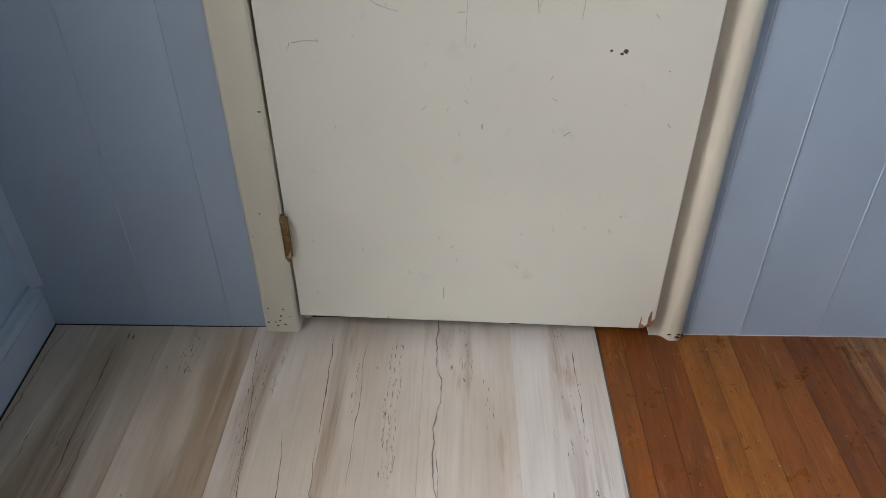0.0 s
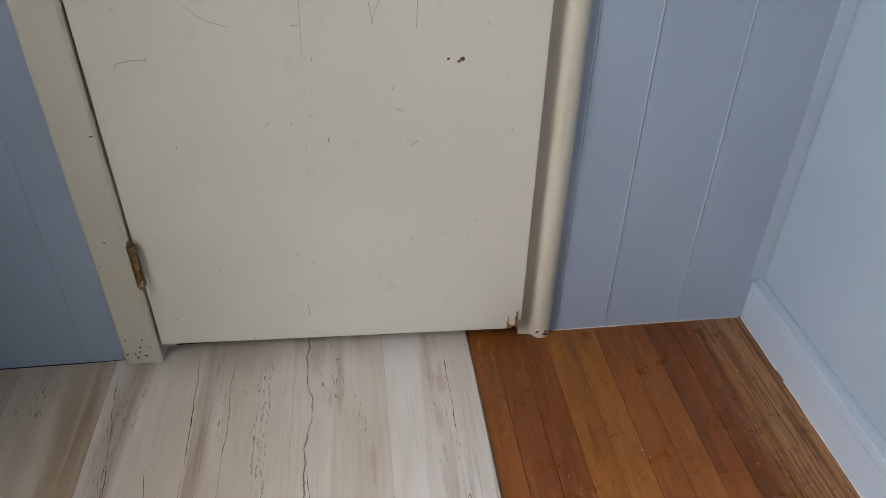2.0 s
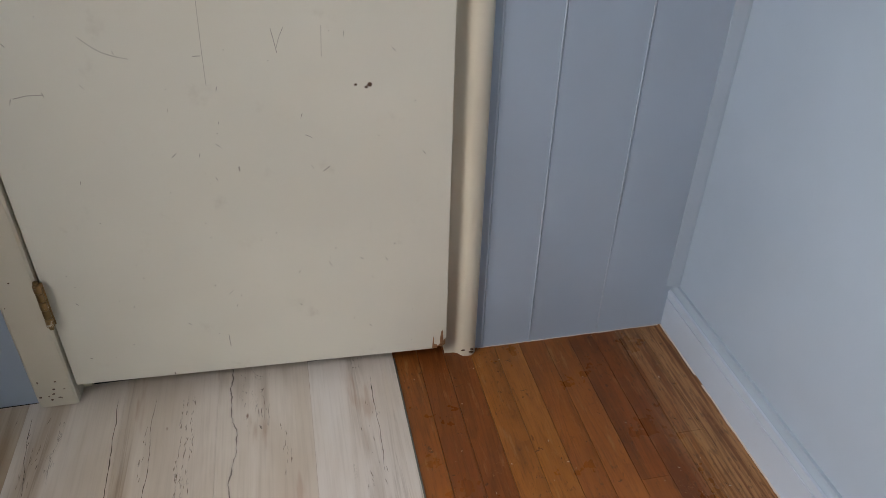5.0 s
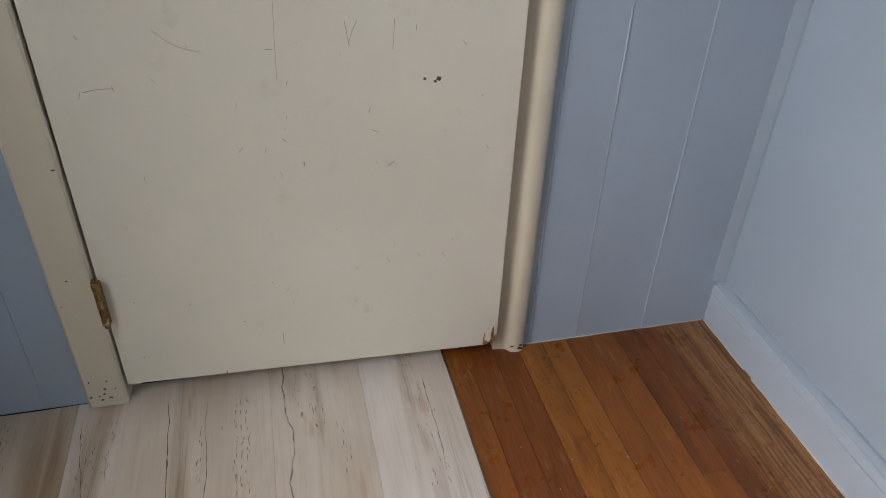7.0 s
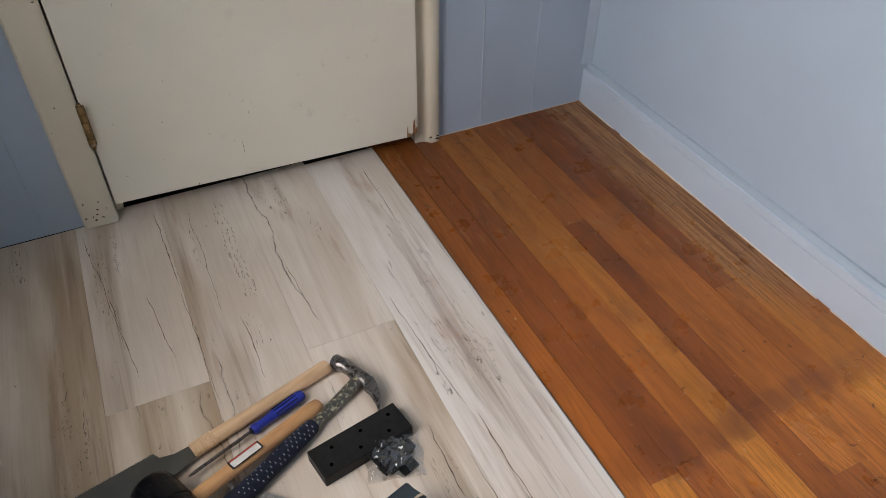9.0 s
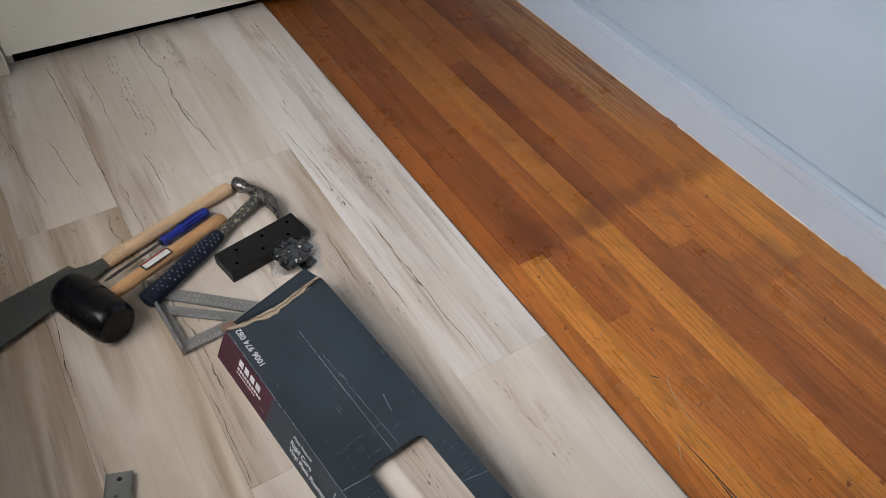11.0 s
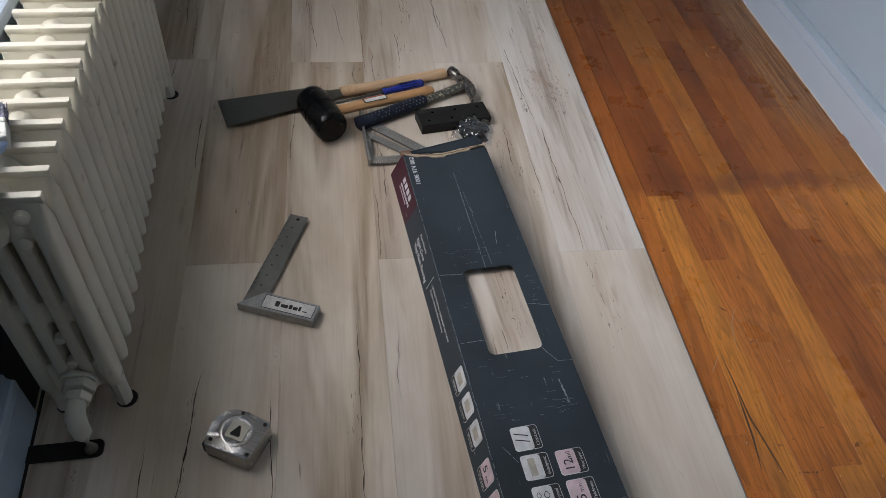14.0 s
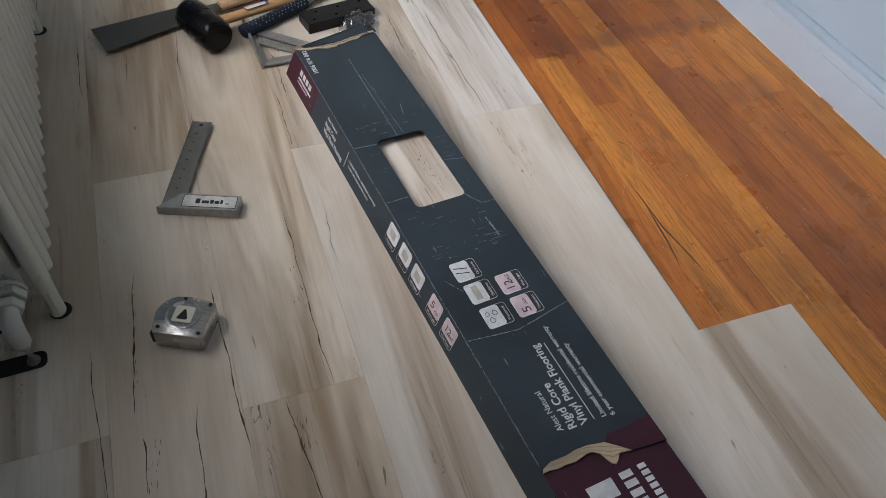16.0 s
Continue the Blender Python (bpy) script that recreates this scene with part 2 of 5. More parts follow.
    worn = n.math("MULTIPLY", n.ramp(edge, 0.50, 0.62), near)
    pit = n.ramp(n.noise(n.coords((150, 45, 1), False, True), 1.0, 3, 0.65), 0.56, 0.64)
    c = n.mix(n.math("MULTIPLY", n.math("MULTIPLY", pit, worn), 0.50), c, (0.060, 0.028, 0.012))
    # dents, dark drops, plaster specks and scratches
    spots = n.ramp(n.noise(w, 46.0, 3, 0.6), 0.685, 0.72)
    c = n.mix(n.math("MULTIPLY", spots, 0.70), c, (0.055, 0.020, 0.010))
    dent = n.ramp(n.noise(n.coords((85, 28, 1), False, True), 1.0, 2), 0.72, 0.75)
    c = n.mix(n.math("MULTIPLY", dent, 0.6), c, (0.09, 0.028, 0.010))
    speck = n.ramp(n.noise(w, 120.0, 1), 0.795, 0.815)
    c = n.mix(n.math("MULTIPLY", speck, 0.75), c, (0.68, 0.52, 0.36))
    sc = n.noise(n.coords((14, 60, 1), False, True), 1.0, 4, 0.6, 1.5)
    hair = n.ramp(n.math("ABSOLUTE", n.math("SUBTRACT", sc, 0.5)), 0.001, 0.004, 1.0, 0.0)
    some = n.ramp(n.noise(w, 8.0, 2), 0.60, 0.68)
    c = n.mix(n.math("MULTIPLY", n.math("MULTIPLY", hair, some), 0.35), c, (0.60, 0.36, 0.15))
    wear = n.noise(w, 9.0, 5, 0.65)
    n.bump(n.math("ADD", pores, n.math("ADD", rings, n.math("MULTIPLY", spots, -2.0))), 0.24, 0.0006)
    return n.done(c, n.ramp(wear, 0.35, 0.7, 0.26, 0.52), 0.0, Specular_IOR_Level=0.38)


def wood_handle(name, light, dark):
    n = Nodes(name)
    g = n.noise(n.coords((14, 160, 160)), 1.0, 3, 0.6, 0.3)
    big = n.noise(n.coords((6, 30, 30)), 1.0, 3)
    c = n.mix(n.ramp(g, 0.3, 0.75), light, dark)
    c = n.mix(n.ramp(big, 0.5, 0.8, 0.0, 0.4), c, shade(dark, 0.7))
    n.bump(g, 0.15, 0.0004)
    return n.done(c, 0.5)


def card_material(name, colour, wear=(0.55, 0.55, 0.55)):
    """Printed corrugated card: scuffs along the flutes."""
    n = Nodes(name)
    big = n.noise(n.coords(), 9.0, 4)
    flute = n.noise(n.coords((18, 420, 60)), 1.0, 2)
    patch = n.noise(n.coords(), 17.0, 3, 0.6)
    c = n.mix(n.ramp(big, 0.3, 0.7), shade(colour, 0.85), shade(colour, 1.15))
    scuff = n.math("MULTIPLY", n.ramp(flute, 0.60, 0.70), n.ramp(patch, 0.60, 0.70))
    c = n.mix(n.math("MULTIPLY", scuff, 0.55), c, wear)
    n.bump(n.math("ADD", n.noise(n.coords((4, 210, 4)), 1.0, 1), big), 0.18, 0.0012)
    return n.done(c, n.ramp(big, 0.3, 0.7, 0.46, 0.60), 0.0, Specular_IOR_Level=0.30)


def steel_material(name, colour, rough, spots=(0.10, 0.07, 0.05), amount=0.4, size=45.0, lo=0.58):
    n = Nodes(name)
    brushed = n.noise(n.coords((8, 260, 60)), 1.0, 3)
    patch = n.noise(n.coords(), size, 5, 0.65)
    c = n.mix(n.ramp(brushed, 0.3, 0.7), shade(colour, 0.88), shade(colour, 1.1))
    c = n.mix(n.math("MULTIPLY", n.ramp(patch, lo, lo + 0.14), amount), c, spots)
    n.bump(brushed, 0.08, 0.0003)
    return n.done(c, n.ramp(patch, 0.3, 0.7, rough - 0.06, rough + 0.1), 0.9)


M_VINYL = vinyl_material("vinyl_plank_print", 0.68, 0.0)
M_VINYL_BROWN = vinyl_material("vinyl_plank_print_brown", 0.80, -0.02, (0.585, 0.472, 0.350), (0.785, 0.692, 0.575))
M_VINYL_PALE = vinyl_material("vinyl_plank_print_pale", 0.32, 0.10, (0.690, 0.620, 0.550), (0.790, 0.745, 0.700))
M_SPALT = plain("grey_printed_flecks", (0.155, 0.120, 0.090), 0.8, 0.0, 0.6, 150.0, 0.0, 0.1)
M_FISSURE = plain("dark_printed_grain", (0.075, 0.054, 0.039), 0.8, 0.0, 0.5, 90.0, 0.0, 0.1)
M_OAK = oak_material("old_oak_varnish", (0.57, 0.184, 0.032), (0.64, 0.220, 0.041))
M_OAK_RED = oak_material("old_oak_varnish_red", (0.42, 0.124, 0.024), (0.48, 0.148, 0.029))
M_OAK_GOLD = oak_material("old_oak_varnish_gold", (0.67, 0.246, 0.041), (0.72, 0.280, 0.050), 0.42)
M_BLUE = painted("pale_blue_wall_paint", (0.372, 0.462, 0.560), 0.42, (0.35, 0.38, 0.42), 0.10, 0.12)
M_BLUE_PANEL = painted("pale_blue_panel_paint", (0.392, 0.478, 0.585), 0.40, (0.32, 0.34, 0.38), 0.12, 0.10)
M_BLUE_TRIM = painted("pale_blue_trim_paint", (0.448, 0.532, 0.632), 0.34, (0.30, 0.27, 0.25), 0.15, 0.10)
M_BLUE_CAP = painted("darker_blue_cap", (0.350, 0.436, 0.525), 0.40, (0.28, 0.30, 0.33), 0.15, 0.10)
M_CREAM = painted("old_cream_door_paint", (0.790, 0.770, 0.665), 0.38, (0.36, 0.31, 0.22), 0.22, 0.12)
M_CREAM_TRIM = painted("old_cream_trim_paint", (0.67, 0.62, 0.50), 0.33, (0.30, 0.23, 0.13), 0.25, 0.14)
# near-black: the shade behind the radiator is put into this colour
M_NICHE_SHADE = painted("niche_shade_dark", (0.060, 0.060, 0.058), 0.8, (0.03, 0.028, 0.025), 0.8, 0.3)
M_CEIL = painted("white_ceiling_paint", (0.58, 0.58, 0.56), 0.7)
M_RAD = painted("thick_cream_radiator_paint", (0.64, 0.610, 0.505), 0.36, (0.17, 0.130, 0.080), 0.70, 0.35, 2.2, 0.59)
M_IRON = plain("bare_black_iron", (0.02, 0.018, 0.016), 0.6, 0.3)
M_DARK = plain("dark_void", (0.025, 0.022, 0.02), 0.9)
M_BRASS = steel_material("worn_brass_hinge", (0.25, 0.170, 0.075), 0.34, (0.05, 0.035, 0.02), 0.9)
M_BRASS_PAINTED = steel_material("paint_smeared_brass_hinge", (0.30, 0.20, 0.09), 0.38, (0.60, 0.54, 0.42), 0.9, 120.0, 0.54)
M_RAW = wood_handle("raw_split_wood", (0.46, 0.27, 0.13), (0.22, 0.10, 0.04))
M_CHIP = plain("brown_undercoat", (0.10, 0.055, 0.03), 0.8)
M_SCRATCH = plain("grey_scuff", (0.42, 0.39, 0.33), 0.7)
M_BEECH = wood_handle("pale_beech", (0.70, 0.49, 0.30), (0.58, 0.37, 0.20))
M_ASH = wood_handle("varnished_ash", (0.62, 0.35, 0.16), (0.52, 0.27, 0.11))
M_BLADE = plain("dull_saw_steel", (0.150, 0.148, 0.130), 0.46, 0.85, 0.10, 22.0, 0.04)
M_STEEL = steel_material("worn_hammer_steel", (0.21, 0.20, 0.19), 0.30, (0.035, 0.025, 0.02), 0.9, 70.0, 0.50)
M_CHROME = steel_material("chromed_case", (0.50, 0.49, 0.47), 0.20, (0.30, 0.28, 0.25), 0.3)
M_ALU = plain("cast_aluminium", (0.37, 0.37, 0.362), 0.44, 0.85, 0.13, 130.0, 0.25)
M_RULE = plain("satin_rule_steel", (0.26, 0.255, 0.232), 0.38, 0.85, 0.08, 40.0, 0.05)
M_RUBBER = plain("black_rubber", (0.0035, 0.0035, 0.004), 0.22, 0.0, 0.5, 40.0, 0.15, 0.26)
M_BLOCK = plain("black_plastic_block", (0.0085, 0.0085, 0.009), 0.50, 0.0, 0.4, 90.0, 0.2, 0.30)
M_HOLE = plain("black_hole", (0.0008, 0.0008, 0.0008), 0.9, 0.0, 0.1, 40.0, 0.0, 0.0)
M_GRIP = plain("navy_rubber_grip", (0.010, 0.014, 0.028), 0.6, 0.0, 0.4, 120.0, 0.3, 0.25)
M_SHANK = steel_material("paint_spattered_steel", (0.17, 0.16, 0.15), 0.34, (0.72, 0.68, 0.46), 1.0, 150.0, 0.50)
M_FLECK = plain("white_flecks", (0.42, 0.46, 0.50), 0.7)
M_BLUEPL = plain("blue_plastic", (0.015, 0.032, 0.30), 0.35, 0.0, 0.2)
M_CARD = card_material("slate_printed_card", (0.029, 0.041, 0.051))
M_MAROON = card_material("maroon_printed_card", (0.052, 0.013, 0.024))
M_KRAFT = card_material("torn_kraft_card", (0.44, 0.35, 0.245), (0.6, 0.45, 0.3))
M_SCUFF = plain("rubbed_card", (0.26, 0.285, 0.30), 0.7, 0.0, 0.4, 200.0)
M_KRAFT_DARK = card_material("dark_crushed_kraft", (0.20, 0.125, 0.085), (0.4, 0.3, 0.2))
M_INK = plain("white_ink", (0.62, 0.63, 0.64), 0.6)
M_PINK = plain("pale_pink_ink", (0.60, 0.47, 0.50), 0.6)
M_BLACKINK = plain("black_ink", (0.02, 0.02, 0.022), 0.5)
M_RED = plain("red_ink", (0.45, 0.06, 0.03), 0.6)
M_WHITE = plain("white_label", (0.66, 0.65, 0.62), 0.5)
M_HANDLEB = plain("pale_blue_brush_handle", (0.28, 0.37, 0.55), 0.4, 0.0, 0.12, 30)
M_BRISTLE = plain("painty_bristles", (0.20, 0.20, 0.27), 0.85, 0.0, 0.8, 260)
M_FERRULE = painted("paint_caked_ferrule", (0.66, 0.65, 0.60), 0.5, (0.2, 0.18, 0.15), 0.6, 0.4, 6.0)
M_CAULK = painted("flaking_white_paint", (0.70, 0.64, 0.60), 0.6, (0.3, 0.2, 0.1), 0.45, 0.3, 4.0)
M_OUTLET = plain("ivory_outlet_plastic", (0.70, 0.64, 0.44), 0.35, 0.0, 0.05)


def glass_material(name, rough=0.02):
    m = bpy.data.materials.new(name)
    m.use_nodes = True
    b = m.node_tree.nodes["Principled BSDF"]
    b.inputs["Transmission Weight"].default_value, b.inputs["Roughness"].default_value, b.inputs["IOR"].default_value = 1.0, rough, 1.45
    return m


M_GLASS = glass_material("window_glass")
M_FILM = glass_material("clear_plastic_film", 0.08)
ft = M_FILM.node_tree
ft.nodes.remove(ft.nodes["Principled BSDF"])
clear, shine, blend = ft.nodes.new("ShaderNodeBsdfTransparent"), ft.nodes.new("ShaderNodeBsdfGlossy"), ft.nodes.new("ShaderNodeMixShader")
shine.inputs["Roughness"].default_value, blend.inputs[0].default_value = 0.06, 0.26
ft.links.new(clear.outputs[0], blend.inputs[1])
ft.links.new(shine.outputs[0], blend.inputs[2])
ft.links.new(blend.outputs[0], ft.nodes["Material Output"].inputs["Surface"])


# ---- mesh helpers ----
def link(name, bm, material, parent=None, label="", smooth=False, angle=35):
    me = bpy.data.meshes.new(name)
    bmesh.ops.recalc_face_normals(bm, faces=bm.faces)
    bm.to_mesh(me)
    bm.free()
    if material:
        me.materials.append(material)
    if smooth:
        me.shade_smooth()
        me.set_sharp_from_angle(angle=radians(angle))
    ob = new(name, me)
    if parent:
        ob.parent = parent
    if label:
        tagged(ob, label)
    return ob


def part(name, bm, material, parent, label="", smooth=False, angle=35):
    return link(name, bm, material, parent, label, smooth, angle)


def empty(name, m, label, category, group="", kind=""):
    ob = new(name)
    ob.empty_display_size = 0.02
    ob.matrix_world = m
    return tagged(ob, label, category, group, kind)


def add_box(bm, x0, y0, z0, x1, y1, z1, bevel=0.0, seg=1, m=None):
    r = bmesh.ops.create_cube(bm, size=1.0)
    vs = r["verts"]
    for v in vs:
        v.co = Vector(((x0 + x1) / 2 + v.co.x * (x1 - x0), (y0 + y1) / 2 + v.co.y * (y1 - y0), (z0 + z1) / 2 + v.co.z * (z1 - z0)))
    if bevel:
        es = list({e for v in vs for e in v.link_edges})
        out = bmesh.ops.bevel(bm, geom=es, offset=bevel, segments=seg, affect="EDGES", profile=0.5)
        vs = list({v for f in out["faces"] for v in f.verts} | {v for v in vs if v.is_valid})
    if m is not None:
        bmesh.ops.transform(bm, matrix=m, verts=vs)
    return vs


def box_bm(*a, **k):
    bm = bmesh.new()
    add_box(bm, *a, **k)
    return bm


def add_prism(bm, pts, z0, z1, m=None):
    """A flat outline in x, y, raised from z0 to z1."""
    lo = [bm.verts.new((x, y, z0)) for x, y in pts]
    hi = [bm.verts.new((x, y, z1)) for x, y in pts]
    bm.faces.new(lo[::-1])
    bm.faces.new(hi)
    k = len(pts)
    for i in range(k):
        bm.faces.new((lo[i], lo[(i + 1) % k], hi[(i + 1) % k], hi[i]))
    if m is not None:
        bmesh.ops.transform(bm, matrix=m, verts=lo + hi)
    return lo + hi


def prism_bm(pts, z0, z1, bevel=0.0, seg=1, m=None):
    bm = bmesh.new()
    add_prism(bm, pts, z0, z1)
    if bevel:
        bmesh.ops.bevel(bm, geom=list(bm.edges), offset=bevel, segments=seg, affect="EDGES", profile=0.5)
    if m is not None:
        bmesh.ops.transform(bm, matrix=m, verts=list(bm.verts))
    return bm


def add_loft(bm, rings, closed_ends=True):
    """Skins rings of equal point count."""
    vr = [[bm.verts.new(p) for p in ring] for ring in rings]
    k = len(vr[0])
    for a, b in zip(vr, vr[1:]):
        for i in range(k):
            bm.faces.new((a[i], a[(i + 1) % k], b[(i + 1) % k], b[i]))
    if closed_ends:
        bm.faces.new(vr[0][::-1])
        bm.faces.new(vr[-1])
    return [v for r in vr for v in r]


def add_turned(bm, sections, axis="x", seg=20, flat=1.0, m=None):
    """Round body along an axis: sections of (distance, radius)."""
    rings = []
    for d, r in sections:
        ring = []
        for i in range(seg):
            a = 2 * math.pi * i / seg
            u, w = r * math.cos(a), r * math.sin(a) * flat
            ring.append({"x": (d, u, w), "y": (u, d, w), "z": (u, w, d)}[axis])
        rings.append(ring)
    vs = add_loft(bm, rings)
    if m is not None:
        bmesh.ops.transform(bm, matrix=m, verts=vs)
    return vs


def turned_bm(sections, axis="x", seg=20, flat=1.0, m=None):
    bm = bmesh.new()
    add_turned(bm, sections, axis, seg, flat, m)
    return bm


def tube_bm(points, radius, seg=12):
    bm = bmesh.new()
    pts = [Vector(p) for p in points]
    rings = []
    for i, p in enumerate(pts):
        d = (pts[min(i + 1, len(pts) - 1)] - pts[max(i - 1, 0)]).normalized()
        q = d.to_track_quat("Z", "Y")
        r = radius[i] if isinstance(radius, (list, tuple)) else radius
        rings.append([p + q @ Vector((r * math.cos(2 * math.pi * k / seg), r * math.sin(2 * math.pi * k / seg), 0)) for k in range(seg)])
    add_loft(bm, rings)
    return bm


def words(text, size, material, parent, m, name="lettering", spacing=1.0, bold=0.0, width=None):
    """Raised lettering, a hair proud of its ground; m: its place, x along the line, z out of the surface."""
    cu = bpy.data.curves.new(name, "FONT")
    cu.body, cu.size, cu.space_character, cu.extrude, cu.offset = text, size, spacing, 0.00015, bold
    cu.resolution_u = 3
    tmp = bpy.data.objects.new(name, cu)
    me = bpy.data.meshes.new_from_object(tmp)
    bpy.data.objects.remove(tmp)
    me.name = name
    if width:
        span = max(v.co.x for v in me.vertices) - min(v.co.x for v in me.vertices)
        for v in me.vertices:
            v.co.x *= width / span
    me.materials.clear()
    me.materials.append(material)
    me.transform(m)
    ob = new(name, me)
    ob.parent = parent
    return ob


def rounded(x0, y0, x1, y1, r, k=4):
    pts = []
    for cx, cy, a0 in ((x1 - r, y1 - r, 0), (x0 + r, y1 - r, 90), (x0 + r, y0 + r, 180), (x1 - r, y0 + r, 270)):
        for i in range(k + 1):
            a = radians(a0 + 90 * i / k)
            pts.append((cx + r * math.cos(a), cy + r * math.sin(a)))
    return pts


# ---- structure ----
LSLOPE = 0.045                                  # the window wall runs slightly out of square


def lx(y):
    return -1.184 - LSLOPE * y


CEIL = 2.44
TOP_OAK = -0.005
FRONT = 0.35
CL, CR = -0.704, 0.186                           # outer edges of the door casing
OPEN_L, OPEN_R = -0.630, 0.117

subfloor = tagged(link("floor", box_bm(-1.6, BACK - 0.2, -0.10, 0.85, 0.8, -0.030), M_DARK), "dark boards under the finished floor", "floor", kind="structure")

# window wall, in pieces round its opening, with slightly skewed faces
NICHE = 0.075                                   # the wall under the window stands back


def skew_wall(bm, y0, y1, z0, z1, thick=0.16, back=0.0):
    add_prism(bm, [(lx(y0) - thick, y0), (lx(y0) - back, y0), (lx(y1) - back, y1), (lx(y1) - thick, y1)], z0, z1)


bm = bmesh.new()
y0, y1, z0, z1 = WIN_L
skew_wall(bm, BACK, y0, -0.03, CEIL)
skew_wall(bm, y1, 0.0, -0.03, CEIL)
skew_wall(bm, y0, y1, z1, CEIL)
wall_w = tagged(link("wall_west", bm, M_BLUE), "pale blue painted plaster wall under a window", "wall", kind="structure")

bm = bmesh.new()
skew_wall(bm, WIN_L[0], WIN_L[1], 0.27, WIN_L[2] - 0.03, 0.17, 0.030)
tagged(link("wall_apron", bm, M_BLUE), "pale blue painted apron under the window sill", "wall", kind="structure")
# lower niche wall coloured dark in place of the shade there
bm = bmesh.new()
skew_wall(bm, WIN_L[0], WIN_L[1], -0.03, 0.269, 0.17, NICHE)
tagged(link("wall_niche", bm, M_NICHE_SHADE), "niche wall behind the radiator, its shade put into a dark colour", "wall", kind="structure")

bm = box_bm(0.6425, BACK, -0.03, 0.80, 0.0, CEIL)
wall_e = tagged(link("wall_east", bm, M_BLUE), "smooth pale blue painted wall", "wall", kind="structure")

# door wall: left plain sheet, right grooved boards, head over the door
bm = bmesh.new()
add_box(bm, -1.34, 0.012, -0.03, OPEN_L, 0.12, CEIL)
add_box(bm, OPEN_L, 0.0, 2.03, OPEN_R, 0.12, CEIL)
add_box(bm, OPEN_R, 0.012, -0.03, 0.80, 0.12, CEIL)
wall_n = tagged(link("wall_north", bm, M_BLUE), "pale blue painted wall round a door", "wall", kind="structure")
for a, b in ((-1.335, -0.9485), (-0.9485, -0.7815), (-0.7815, OPEN_L - 0.001), (OPEN_R + 0.002, 0.200), (0.200, 0.3085), (0.3085, 0.4690), (0.4690, 0.6420)):
    g = 0.0006
    pts = [(a + g, 0.0), (b - g, 0.0), (b - 0.0001, 0.0006), (b - 0.0001, 0.0115), (a + 0.0001, 0.0115), (a + 0.0001, 0.0006)]
    board = part("wall_panel", prism_bm(pts, -0.004, CEIL), M_BLUE_PANEL, wall_n)
    if b < -0.7:
        part("bead", turned_bm([(0.002, 0.0015), (CEIL, 0.0015)], "z", 10, 1.0, Matrix.Translation((b - 0.0020, 0.0006, 0))), M_BLUE_PANEL, board, smooth=True)
    if 0 < b < 0.6:
        part("bead", turned_bm([(0.002, 0.0019), (CEIL, 0.0019)], "z", 12, 1.0, Matrix.Translation((b - 0.0024, 0.0004, 0))), M_BLUE_TRIM, board, smooth=True)

bm = bmesh.new()
x0, x1, z0, z1 = WIN_B
add_box(bm, -1.5, BACK - 0.15, -0.03, x0, BACK, CEIL)
add_box(bm, x1, BACK - 0.15, -0.03, 0.80, BACK, CEIL)
add_box(bm, x0, BACK - 0.15, -0.03, x1, BACK, z0)
add_box(bm, x0, BACK - 0.15, z1, x1, BACK, CEIL)
tagged(link("wall_south", bm, M_BLUE), "unseen pale blue wall that closes the room, with an added window", "wall", kind="structure")
tagged(link("ceiling", box_bm(-1.6, BACK - 0.2, CEIL, 0.85, 0.8, CEIL + 0.1), M_CEIL), "flat white painted ceiling", "ceiling", kind="structure")

# unseen dark box added behind the door, so that its gap stays dark
bm = bmesh.new()
add_box(bm, -0.9, 0.70, -0.03, 0.35, 0.8, CEIL)
add_box(bm, -1.0, 0.12, -0.03, -0.9, 0.8, CEIL)
add_box(bm, 0.35, 0.12, -0.03, 0.45, 0.8, CEIL)
tagged(link("wall_closet", bm, M_DARK), "unseen dark box added behind the door to keep its gap dark", "wall", kind="structure")


def baseboard(name, run, label):
    """Board with a sloped cap; local x along, y out of the wall."""
    prof = [(0.0, 0.0), (0.0165, 0.0), (0.0165, 0.0768), (0.0145, 0.0775), (0.0145, 0.0788), (0.0165, 0.0795), (0.0165, 0.0975), (0.0156, 0.0988), (0.0125, 0.0996), (0.0, 0.0996)]
    bm = bmesh.new()
    add_loft(bm, [[(x, a, b) for a, b in prof] for x in (0.0, run)])
    body = tagged(link(name, bm, M_BLUE_TRIM), label, "baseboard", kind="structure")
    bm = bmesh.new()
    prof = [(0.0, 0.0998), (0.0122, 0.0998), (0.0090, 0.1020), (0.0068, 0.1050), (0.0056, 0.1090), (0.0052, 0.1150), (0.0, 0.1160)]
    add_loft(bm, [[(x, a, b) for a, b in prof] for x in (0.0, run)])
    # the cap is coloured a darker blue than the board below
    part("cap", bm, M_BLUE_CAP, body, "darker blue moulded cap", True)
    return body


b = baseboard("baseboard", -BACK, "pale blue painted baseboard with a moulded cap")
b.matrix_world = Matrix(((0, -1, 0, 0.6423), (-1, 0, 0, -0.0003), (0, 0, 1, -0.004), (0, 0, 0, 1)))
ang = math.atan(LSLOPE)
for ya, yb, text in ((-0.0003, WIN_L[1] + 0.003, "pale blue painted baseboard in the dark corner"), (WIN_L[0] - 0.0005, -3.9, "pale blue painted baseboard that ends at the radiator")):
    b = baseboard("baseboard", (ya - yb) / math.cos(ang), text)
    b.matrix_world = Matrix(((math.sin(ang), math.cos(ang), 0, lx(ya) + 0.0002), (-math.cos(ang), math.sin(ang), 0, ya), (0, 0, 1, 0.0), (0, 0, 0, 1)))


